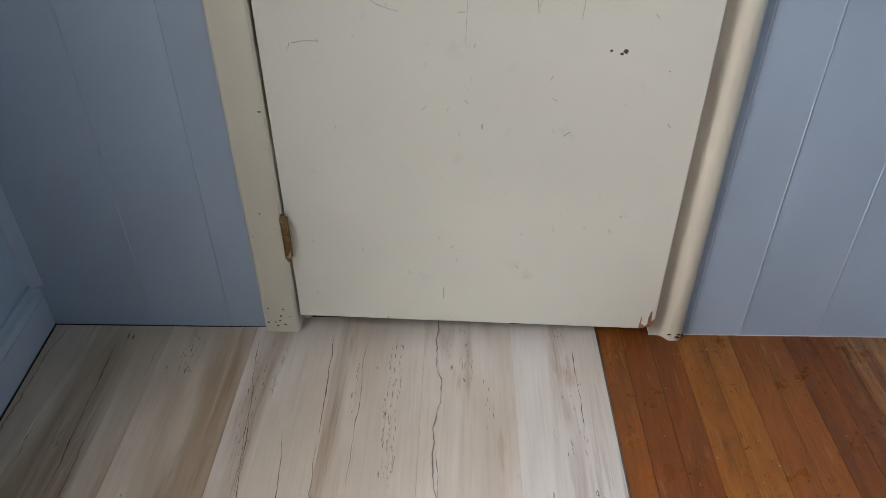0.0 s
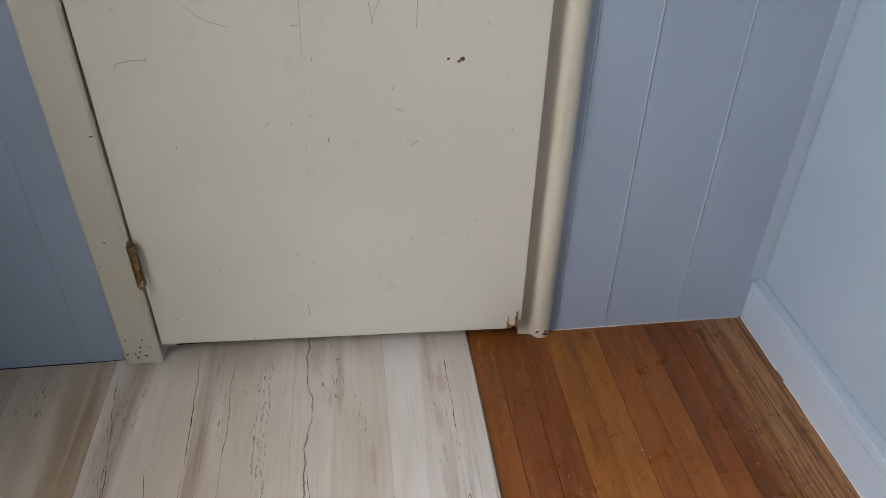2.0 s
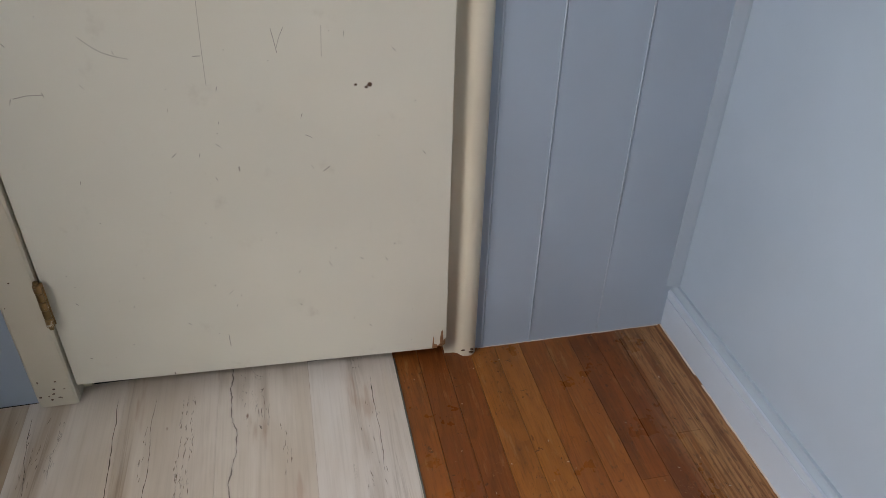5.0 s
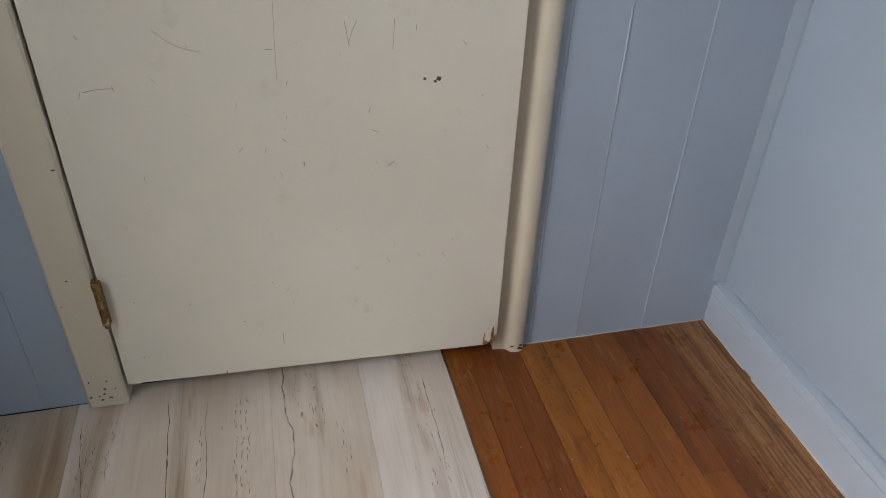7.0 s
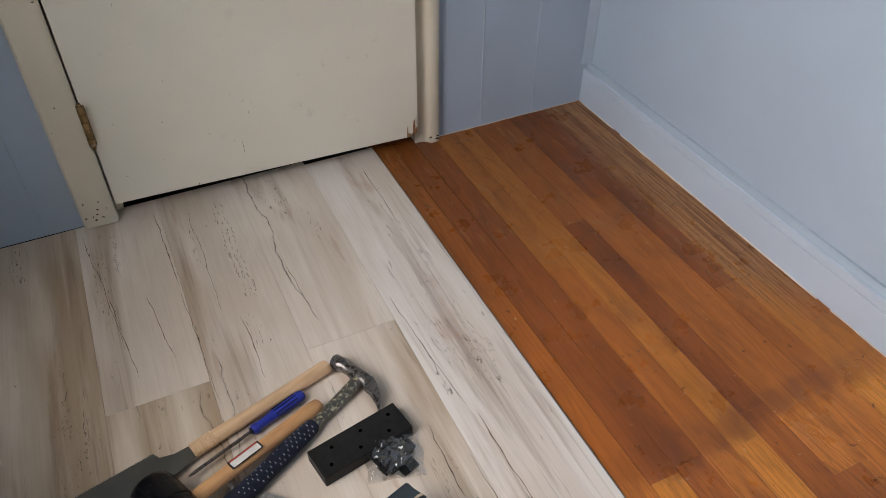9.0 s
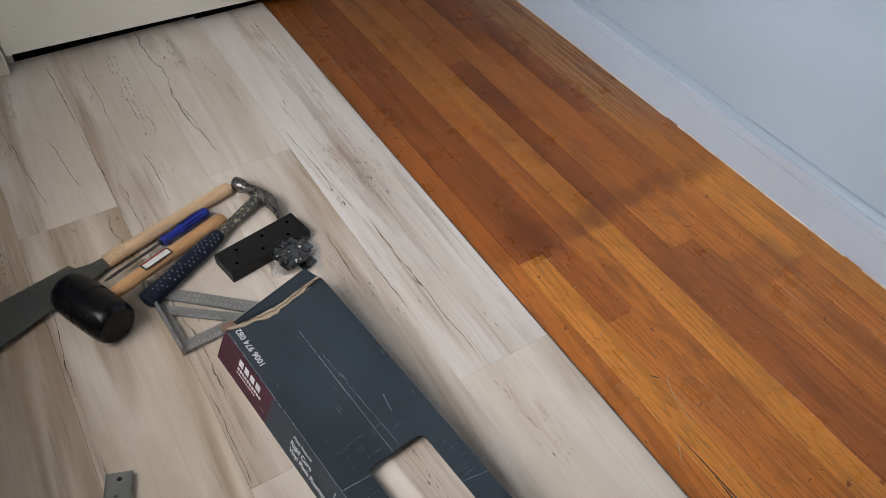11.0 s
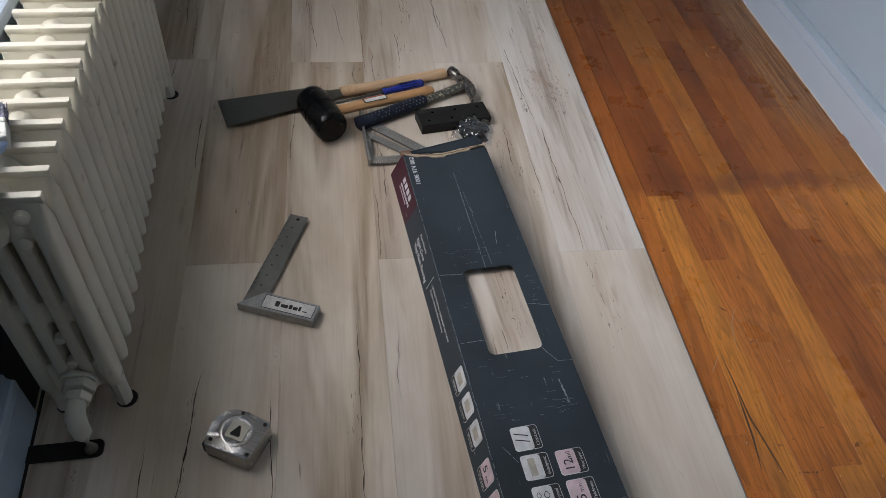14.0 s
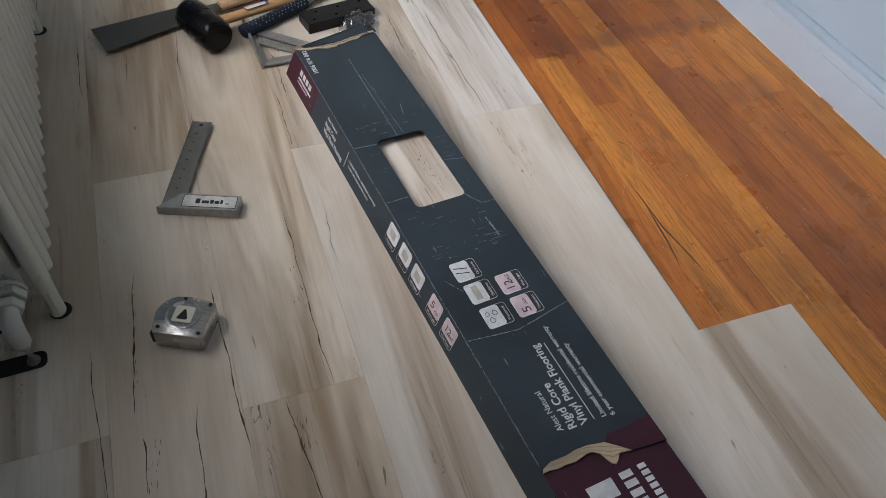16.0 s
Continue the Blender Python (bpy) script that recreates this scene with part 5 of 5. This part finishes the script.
# flaps that stand beyond the torn end
bm = bmesh.new()
add_loft(bm, [[(0.0, 0.0, BH - 0.004), (0.0, 0.185, BH - 0.004), (0.003, 0.182, BH - 0.004), (0.003, 0.0, BH - 0.004)], [(-0.004, 0.020, BH + 0.003), (-0.031, 0.166, BH + 0.007), (-0.029, 0.170, BH + 0.005), (-0.002, 0.022, BH + 0.001)]])
part("end_flap", bm, M_CARD, carton, "bent grey flap")
part("end_flap", box_bm(-0.011, -0.003, BH - 0.010, 0.005, 0.020, BH + 0.0015, bevel=0.003, seg=2), M_KRAFT_DARK, carton, "crushed kraft corner")
part("end_panel", box_bm(-0.003, -0.002, 0.0, -0.0002, BW - 0.004, BH - 0.014), M_CARD, carton)

# boards left in the carton
part_boards = tagged(link("floor_plank", box_bm(-0.58, -0.087, -0.0055, 0.58, 0.087, 0.0, bevel=0.0008), M_VINYL), "pale maple-look vinyl floor plank inside the carton", "floor plank")
part_boards.data.transform(Matrix.Rotation(radians(90), 4, "Z"))
part_boards.matrix_world = carton.matrix_world @ Matrix.Translation((0.64, BW / 2, 0.0405)) @ Matrix.Rotation(radians(-90), 4, "Z")
for k in range(1, 6):
    copy_thing(part_boards, Matrix.Translation((0, 0, -0.0060 * k)) @ part_boards.matrix_world)

# creases and rubbed lines of the card
def crease(x0, y0, x1, y1, w=0.0012, seed=1):
    rnd = random.Random(seed)
    a, b = Vector((x0, y0)), Vector((x1, y1))
    d = b - a
    nn = Vector((-d.y, d.x)).normalized()
    k = max(6, int(d.length / 0.004))
    one = [a + d * (i / k) + nn * rnd.uniform(-0.0004, 0.0006) for i in range(k + 1)]
    bm = bmesh.new()
    for p, q in zip(one, one[1:]):
        if rnd.random() < 0.92:
            h = nn * w * rnd.uniform(0.15, 0.6)
            add_prism(bm, [tuple(p - h), tuple(q - h), tuple(q + h), tuple(p + h)], BH, BH + 0.0003)
    part("crease", bm, M_SCUFF, top_sheet)


crease(0.074, 0.094, 0.336, 0.092, 0.0011, 1)
crease(0.130, 0.100, 0.330, 0.106, 0.0005, 2)
crease(0.341, 0.004, 0.345, 0.047, 0.0011, 3)
crease(0.494, 0.003, 0.494, 0.047, 0.0011, 4)
crease(0.431, 0.145, 0.440, BW - 0.001, 0.0010, 5)
crease(0.524, 0.139, 0.556, 0.158, 0.0010, 6)
crease(0.556, 0.158, 0.558, BW - 0.001, 0.0009, 16)
crease(0.806, 0.004, 0.818, 0.086, 0.0012, 7)
crease(0.818, 0.086, 0.801, BW - 0.001, 0.0012, 17)
crease(0.250, 0.135, 0.285, 0.128, 0.0016, 8)
crease(0.590, 0.148, 0.635, 0.151, 0.0030, 9)
crease(0.010, 0.0012, 1.02, 0.0012, 0.0008, 10)
crease(0.690, 0.022, 0.720, 0.040, 0.0007, 11)
rnd = random.Random(77)
for i in range(64):
    x = rnd.choice((rnd.uniform(0.285, 0.330), rnd.uniform(0.53, 0.63), rnd.uniform(0.36, 0.44), rnd.uniform(0.62, 0.66)))
    y = rnd.uniform(0.012, 0.036) if 0.335 < x < 0.53 and rnd.random() < 0.5 else (rnd.uniform(0.150, 0.165) if 0.335 < x < 0.53 else rnd.uniform(0.02, 0.150))
    crease(x, y, x + rnd.uniform(-0.001, 0.001), y + rnd.uniform(0.004, 0.018), 0.00022, 100 + i)

UP = BH + 0.0001


def top_words(text, x, y, size, material=M_INK, bold=0.0, width=None):
    """A line that starts at x and runs back along the carton, its head towards y = 0."""
    m = Matrix(((-1, 0, 0, x), (0, -1, 0, y), (0, 0, 1, UP), (0, 0, 0, 1)))
    return words(text, size, material, top_sheet, m, bold=bold, width=width)


top_words("1006 974 082", 0.098, 0.0205, 0.0135, bold=0.0002, width=0.083)
top_words("Alest Natural", 0.989, 0.0600, 0.0135, width=0.066)
top_words("Rigid Core", 0.993, 0.0795, 0.0180, bold=0.0003, width=0.076)
top_words("Vinyl Plank Flooring", 0.993, 0.0985, 0.0180, bold=0.0003, width=0.142)
top_words("Limited lifetime residential warranty", 0.995, 0.1270, 0.0105, bold=0.0001, width=0.166)
top_words("6 year commercial warranty", 0.998, 0.1400, 0.0105, bold=0.0001, width=0.130)
part("rule", box_bm(0.854, 0.1075, BH, 0.992, 0.1087, UP + 0.0002), M_INK, top_sheet)


def icon(x, y, kind, title):
    """A rounded square label with its band and sign."""
    s = 0.0405
    lab = part("icon", prism_bm(rounded(x, y, x + s, y + s * 1.08, 0.005), BH, BH + 0.0002), M_INK, top_sheet, "printed square label")
    part("icon_band", prism_bm(rounded(x + 0.0008, y + s * 0.60, x + s - 0.0008, y + s * 1.08 - 0.0008, 0.0044), BH, BH + 0.0003), M_BLACKINK, lab)
    part("icon_face", prism_bm(rounded(x + 0.001, y + 0.001, x + s - 0.001, y + s * 0.76, 0.0045), BH, BH + 0.0004), M_PINK if kind in ("12 mil", "5 mm") else M_INK, lab)
    m = Matrix(((-1, 0, 0, x + s - 0.005), (0, -1, 0, y + s * 0.98), (0, 0, 1, BH + 0.0003), (0, 0, 0, 1)))
    words(title, 0.0068, M_INK, lab, m, width=0.028)
    if kind in ("12 mil", "5 mm"):
        a, b = kind.split()
        words(a, 0.021, M_BLACKINK, lab, Matrix(((-1, 0, 0, x + s - 0.005), (0, -1, 0, y + s * 0.58), (0, 0, 1, BH + 0.0005), (0, 0, 0, 1))), width=0.016 if len(a) > 1 else 0.010)
        words(b, 0.0105, M_BLACKINK, lab, Matrix(((-1, 0, 0, x + (0.017 if len(a) > 1 else 0.021)), (0, -1, 0, y + s * 0.58), (0, 0, 1, BH + 0.0005), (0, 0, 0, 1))), width=0.012)
    elif kind == "drops":
        for p, q, r in ((0.027, 0.012, 0.0045), (0.014, 0.009, 0.0035), (0.015, 0.021, 0.0045)):
            ring = [(x + p + r * math.cos(a) * (1 + 0.5 * max(0, math.cos(a - math.pi)) ** 6), y + q + r * math.sin(a)) for a in (2 * math.pi * k / 16 for k in range(16))]
            inn = [(x + p + (px - x - p) * 0.78, y + q + (py - y - q) * 0.78) for px, py in ring]
            bm = bmesh.new()
            vo = [bm.verts.new((*c, BH + 0.0006)) for c in ring]
            vi = [bm.verts.new((*c, BH + 0.0006)) for c in inn]
            for k in range(16):
                bm.faces.new((vo[k], vo[(k + 1) % 16], vi[(k + 1) % 16], vi[k]))
            part("drop", bm, M_BLACKINK, lab)
    elif kind == "board":
        part("sign", box_bm(x + 0.006, y + 0.010, BH, x + s - 0.006, y + 0.021, BH + 0.0006), M_SCRATCH, lab)
    else:
        for p in (0.010, 0.020):
            part("sign", prism_bm([(x + p, y + 0.004), (x + p + 0.0018, y + 0.004), (x + p + 0.008, y + 0.026), (x + p + 0.0062, y + 0.026)], BH, BH + 0.0006), M_BLACKINK, lab)


icon(0.6620, 0.0410, "click", "Click-Lock")
icon(0.7100, 0.0430, "board", "Underlayment")
icon(0.7610, 0.0450, "drops", "Waterproof")
icon(0.7120, 0.0980, "12 mil", "Wear Layer")
icon(0.7605, 0.0990, "5 mm", "Thickness")


def side_frame(x, z, splay=0.0):
    """On the splayed side: line along the carton, head up."""
    splay = 0.0240 - 0.0075 * x
    t = math.atan2(splay, BH)
    yy = -splay * (1 - z / BH) - 0.0003
    return Matrix(((1, 0, 0, x), (0, math.sin(t), -math.cos(t), yy), (0, math.cos(t), math.sin(t), z), (0, 0, 0, 1)))


# brand mark as plain bars
for z, h, n, w in ((0.0335, 0.0115, 4, 0.0175), (0.0245, 0.0050, 10, 0.0074), (0.0185, 0.0028, 10, 0.0058)):
    for i in range(n):
        x = 0.058 + i * w
        part("brand_bar", box_bm(0.0, 0.0, 0.0, w * 0.70, h, 0.0004, m=side_frame(x, z)), M_INK if h > 0.004 else M_PINK, side_m)
words("Alest Natural", 0.0090, M_INK, side_g, side_frame(0.222, 0.0385), width=0.049)
words("Rigid Core", 0.0125, M_INK, side_g, side_frame(0.220, 0.0245), bold=0.0002, width=0.056)
words("Vinyl Plank Flooring", 0.0125, M_INK, side_g, side_frame(0.222, 0.0120), bold=0.0002, width=0.098)
part("rule", box_bm(0.0, 0.0, 0.0, 0.0011, 0.034, 0.0004, m=side_frame(0.333, 0.012)), M_INK, side_g)
words("Limited lifetime residential warranty", 0.0085, M_INK, side_g, side_frame(0.347, 0.0300), width=0.124)
words("6 year commercial warranty", 0.0085, M_INK, side_g, side_frame(0.347, 0.0210), width=0.097)
for i, (kind, col) in enumerate((("", M_INK), ("", M_INK), ("", M_INK), ("5 mm", M_PINK), ("12 mil", M_PINK))):
    x = (0.5310, 0.5815, 0.6315, 0.6985, 0.7495)[i]
    lab = part("icon", prism_bm(rounded(0, 0, 0.038, 0.041, 0.005), 0.0, 0.0003, m=side_frame(x, 0.0115)), M_INK, side_g, "printed square label")
    part("icon_band", prism_bm(rounded(0.0008, 0.0008, 0.0372, 0.020, 0.0044), 0.0, 0.0004, m=side_frame(x, 0.0115)), M_BLACKINK, lab)
    part("icon_face", prism_bm(rounded(0.001, 0.011, 0.037, 0.040, 0.0045), 0.0, 0.0005, m=side_frame(x, 0.0115)), col, lab)
    if kind:
        a, b = kind.split()
        words(a, 0.019, M_BLACKINK, lab, side_frame(x, 0.0115) @ Matrix.Translation((0.006, 0.018, 0.0006)), width=0.014 if len(a) > 1 else 0.009)
        words(b, 0.009, M_BLACKINK, lab, side_frame(x, 0.0115) @ Matrix.Translation((0.021, 0.018, 0.0006)), width=0.011)
        words("Wear Layer" if len(a) > 1 else "Thickness", 0.0066, M_INK, lab, side_frame(x, 0.0115) @ Matrix.Translation((0.005, 0.003, 0.0004)), width=0.028)
    else:
        part("sign", box_bm(0.009, 0.018, 0.0, 0.029, 0.032, 0.0007, m=side_frame(x, 0.0115)), M_SCRATCH, lab)
        part("caption_bar", box_bm(0.006, 0.003, 0.0, 0.032, 0.007, 0.0004, m=side_frame(x, 0.0115)), M_INK, lab)
# the brand mark at the maroon end, as bars
for y, h, n, w in ((0.042, 0.040, 4, 0.036), (0.094, 0.019, 12, 0.0135), (0.124, 0.012, 16, 0.0098)):
    for i in range(n):
        part("brand_bar", box_bm(1.072 + i * w, y, BH - 0.0033, 1.072 + i * w + w * 0.7 if 1.072 + (i + 1) * w < BL else BL - 0.004, y + h, BH - 0.0029), M_INK, carton) if 1.072 + i * w < BL - 0.02 else None

# ---- outlet ----
outlet = empty("wall_outlet", Matrix(((0, 0, -1, 0.6423), (-1, 0, 0, -0.928), (0, 1, 0, 0.449), (0, 0, 0, 1))), "ivory plastic double wall outlet", "wall outlet", kind="structure")
plate = part("cover_plate", prism_bm(rounded(-0.035, -0.057, 0.035, 0.057, 0.004), 0.0, 0.005, 0.0014, 2), M_OUTLET, outlet)
for z in (-0.020, 0.020):
    face = part("socket", turned_bm([(0.004, 0.0165), (0.0062, 0.0165), (0.0066, 0.0155)], "z", 24, 0.86, Matrix.Translation((0, z, 0))), M_OUTLET, plate)
    for x in (-0.006, 0.006):
        part("slot", box_bm(x - 0.0011, z - 0.001, 0.0064, x + 0.0011, z + 0.007, 0.0069), M_DARK, face)
    part("slot", turned_bm([(0.0064, 0.0023), (0.0069, 0.0023)], "z", 10, 1.0, Matrix.Translation((0, z - 0.007, 0))), M_DARK, face)
part("screw", turned_bm([(0.0049, 0.003), (0.0058, 0.0026)], "z", 12), M_BRASS, plate)

# ---- floor pieces ----
mesh_cache = {}


def board(name, parent, x0, x1, y0, y1, top, thick, material, gap=0.00015, bevel=0.0004):
    w, l = x1 - x0 - 2 * gap, y1 - y0 - 0.5 * gap
    key = (name, round(w, 4), round(l, 4), material.name)
    if key not in mesh_cache:
        me = bpy.data.meshes.new(name)
        b = box_bm(-w / 2, -l / 2, -thick, w / 2, l / 2, 0.0, bevel=bevel)
        b.to_mesh(me)
        b.free()
        me.materials.append(material)
        mesh_cache[key] = me
    ob = new(name, mesh_cache[key])
    ob.parent = parent
    ob.location = ((x0 + x1) / 2, (y0 + y1) / 2, top)
    return ob


vinyl = empty("vinyl_floor", Matrix.Identity(4), "pale maple-look vinyl planks being laid over old oak", "floor", kind="structure")
PW = 0.1812
BROWN = {(4, True), (4, False), (5, True), (5, False), (3, False)}      # row, and whether it lies towards the door
ENDS = {0: (-1.232, ), 1: (-0.566, ), 2: (-1.232, ), 3: (-0.562, ), 4: (-1.228, ), 5: (-0.547, ), 6: (-1.1, )}
for k in range(7):
    x1, x0 = -PW * k, -PW * (k + 1)
    cuts = [0.020 if k == 0 else 0.034]
    y = ENDS[k][0]
    cuts.append(y)
    while y - 1.205 > BACK:
        y -= 1.205
        cuts.append(y)
    cuts.append(BACK)
    for a, b in zip(cuts, cuts[1:]):
        if k == 6:
            board("plank", vinyl, lx(0) - 0.004, x1, b, a, 0.0, 0.005, M_VINYL_BROWN)
        else:
            board("plank", vinyl, x0, x1, b, a, 0.0, 0.005, M_VINYL_PALE if k == 0 and b > -1.3 else M_VINYL_BROWN if (k, b > -1.3) in BROWN else M_VINYL)
part("locking_tongue", box_bm(0.0002, -1.846, -0.0049, 0.0035, 0.0, -0.0028), M_RULE, vinyl, "grey locking edge of the last planks")
board("plank", vinyl, 0.0, 0.1845, -1.847 - 1.2, -1.847, 0.0, 0.005, M_VINYL)
board("plank", vinyl, 0.0, 0.1845, BACK, -1.847 - 1.2, 0.0, 0.005, M_VINYL)



def grain_line(x0, y0, x1, y1, w=0.0011, seed=1, sway=0.006):
    """A printed dark fissure that wanders along a plank, thick and thin by turns."""
    n = max(8, int(abs(y1 - y0) / 0.008))
    left, right = [], []
    for i in range(n + 1):
        f = i / n
        y = y0 + (y1 - y0) * f
        bow = noise.noise(Vector((y * 7.0, seed * 3.7, 0.0))) * sway + noise.noise(Vector((y * 30.0, seed * 5.1, 2.0))) * sway * 0.4 + noise.noise(Vector((y * 90.0, seed * 2.3, 4.0))) * sway * 0.15
        x = x0 + (x1 - x0) * f + bow * min(1.0, 6 * f, 6 * (1 - f))
        h = w * (0.26 + 1.35 * abs(noise.noise(Vector((y * 30.0, seed, 5.0))))) * min(1.0, 0.1 + 8 * f, 0.1 + 8 * (1 - f))
        left.append((x - h, y))
        right.append((x + h, y))
    bm = bmesh.new()
    for i in range(n):
        add_prism(bm, [left[i], left[i + 1], right[i + 1], right[i]], -0.0004, 0.00025)
    part("grain_line", bm, M_FISSURE, vinyl)


def spalt_marks(x, y0, y1, wide, count, seed):
    """A drift of short dark flecks in the printed grain."""
    rnd = random.Random(seed)
    bm = bmesh.new()
    for i in range(count):
        cy = rnd.uniform(y0, y1)
        cx = x + (rnd.choice((-0.8, -0.1, 0.7)) + 1.2 * noise.noise(Vector((cy * 16, seed, 1.0)))) * wide + rnd.gauss(0, wide * 0.12)
        l, w, a = rnd.uniform(0.0015, 0.009), rnd.uniform(0.0002, 0.0008), rnd.gauss(0, 0.13)
        d, q = Vector((math.sin(a), math.cos(a))) * l, Vector((math.cos(a), -math.sin(a))) * w
        c = Vector((cx, cy))
        add_prism(bm, [tuple(c - d), tuple(c + q), tuple(c + d), tuple(c - q * 0.6)], -0.0004, 0.00025)
    part("spalt_mark", bm, M_SPALT, vinyl)


for i, a in enumerate(((-0.557, -0.02, -0.547, -0.29, 0.0013), (-0.548, -0.30, -0.537, -0.62, 0.0009), (-1.012, -0.06, -0.997, -0.43, 0.0012), (-0.482, -0.03, -0.485, -0.40, 0.0007),
                       (-0.332, -0.32, -0.318, -0.50, 0.0010), (-0.712, -0.04, -0.672, -0.42, 0.0008), (-0.135, -0.83, -0.130, -1.23, 0.0010), (-0.166, -0.50, -0.146, -0.81, 0.0009),
                       (-0.689, -0.23, -0.659, -0.51, 0.0009), (-0.455, -0.42, -0.451, -0.60, 0.0009), (-0.223, -0.82, -0.228, -0.97, 0.0012), (-0.186, -0.90, -0.180, -1.06, 0.0008),
                       (-0.852, -1.46, -0.872, -1.73, 0.0015), (-0.738, -1.53, -0.724, -1.83, 0.0014), (-0.593, -1.38, -0.589, -1.765, 0.0012), (-0.664, -1.772, -0.640, -1.96, 0.0014),
                       (-0.786, -1.74, -0.795, -1.90, 0.0012), (-0.926, -1.60, -0.913, -1.86, 0.0010), (-0.864, -1.77, -0.866, -1.86, 0.0012), (-0.976, -0.30, -0.964, -0.54, 0.0010),
                       (-0.920, -0.77, -0.916, -0.96, 0.0014), (-0.540, -1.05, -0.539, -1.225, 0.0011), (-0.710, -0.74, -0.719, -0.95, 0.0009), (-0.615, -0.28, -0.590, -0.48, 0.0009),
                       (-0.430, -1.30, -0.425, -1.58, 0.0009), (-0.055, -0.05, -0.060, -0.30, 0.0009))):
    grain_line(*a[:4], a[4], i + 1)
for i, a in enumerate(((-0.419, -0.04, -0.38, 0.013, 150), (-0.493, -0.08, -0.24, 0.006, 14), (-0.845, -0.02, -0.14, 0.014, 26), (-0.862, -1.50, -1.74, 0.007, 26), (-0.853, -1.78, -1.87, 0.008, 18),
                       (-0.605, -1.52, -1.62, 0.012, 16), (-0.650, -1.80, -1.86, 0.012, 34), (-0.070, -0.10, -0.34, 0.020, 18), (-0.120, -1.26, -1.50, 0.020, 22), (-0.43, -0.36, -0.52, 0.016, 16),
                       (-0.235, -0.10, -0.30, 0.010, 16), (-0.69, -0.05, -0.34, 0.014, 30))):
    spalt_marks(*a, 40 + i)

oak = empty("oak_floor", Matrix.Identity(4), "worn orange oak strip floor with dark stains", "floor", kind="structure")
SW, OAK_X = 0.0572, 0.0535
KNOWN = {1: (-1.075, ), 2: (-1.066, -1.266), 3: (-0.58, -1.72), 4: (-1.078, -2.4), 5: (-0.46, -1.03), 6: (-1.19, ), 7: (-0.40, -1.55), 8: (-0.765, ), 9: (-0.31, -1.33), 10: (-0.92, )}
R, O, G = M_OAK_RED, M_OAK, M_OAK_GOLD
TONES = {0: (O, O), 1: (R, G, O), 2: (R, R, O, O), 3: (G, O, G), 4: (G, G, G), 5: (O, R, R), 6: (O, R, O), 7: (R, O, O), 8: (R, O, O), 9: (O, G, O), 10: (O, G, G)}
rnd = random.Random(31)
for k in range(-6, 12):
    x0 = OAK_X + SW * (k - 1)
    x1 = min(x0 + SW, 0.6415)
    y = 0.25 if k >= 0 else 0.0
    cuts = [y]
    fixed = list(KNOWN.get(k, ()))
    while cuts[-1] > BACK:
        if fixed:
            cuts.append(fixed.pop(0))
        else:
            cuts.append(max(BACK, cuts[-1] - rnd.choice((0.9, 1.25, 1.6, 1.9))))
    tones = TONES.get(k, (O, ))
    for i, (a, b) in enumerate(zip(cuts, cuts[1:])):
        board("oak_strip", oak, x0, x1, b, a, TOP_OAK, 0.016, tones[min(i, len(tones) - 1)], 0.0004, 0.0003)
tagged(link("backing", box_bm(-1.4, BACK, -0.029, 0.642, 0.28, -0.0215), M_DARK), "dark boards under the strips", "floor", kind="structure")


def gouge(pts, w, material, name):
    """A sliver of torn or scratched finish along the strips."""
    bm = bmesh.new()
    n = len(pts) - 1
    left, right = [], []
    for i, (x, y) in enumerate(pts):
        q = pts[min(i + 1, n)]
        p = pts[max(i - 1, 0)]
        d = (Vector(q) - Vector(p)).normalized() * w * (0.25 + math.sin(math.pi * i / n))
        left.append((x - d.y, y + d.x))
        right.append((x + d.y, y - d.x))
    add_prism(bm, left + right[::-1], TOP_OAK, TOP_OAK + 0.0003)
    part(name, bm, material, oak)


gouge([(0.064, -1.490), (0.065, -1.548), (0.066, -1.621), (0.078, -1.699), (0.083, -1.74)], 0.0013, M_CHIP, "gouge")
gouge([(0.063, -1.570), (0.060, -1.610), (0.056, -1.660), (0.047, -1.715)], 0.0017, M_CHIP, "gouge")
gouge([(0.101, -1.384), (0.107, -1.391), (0.113, -1.397)], 0.0012, M_CHIP, "gouge")
gouge([(0.139, -1.385), (0.124, -1.402), (0.112, -1.425), (0.103, -1.459), (0.100, -1.487)], 0.0005, M_KRAFT, "scratch")
gouge([(0.064, -1.490), (0.054, -1.500), (0.045, -1.513), (0.033, -1.530)], 0.0005, M_KRAFT, "scratch")
rnd = random.Random(77)
for i in range(60):
    x, y = rnd.uniform(0.03, 0.60), rnd.uniform(-1.8, -0.05)
    a = rnd.uniform(0, math.pi)
    l = rnd.uniform(0.002, 0.006) if i % 4 else rnd.uniform(0.010, 0.030)
    dx, dy = math.cos(a) * l * 0.5, math.sin(a) * l * 0.5
    gouge([(x - dx, y - dy), (x + 0.15 * dy, y - 0.15 * dx), (x + dx, y + dy)], rnd.uniform(0.0005, 0.0011) if i % 4 else 0.0004, M_KRAFT if i % 2 else M_CHIP, "scratch" if i % 4 == 0 else "speck")
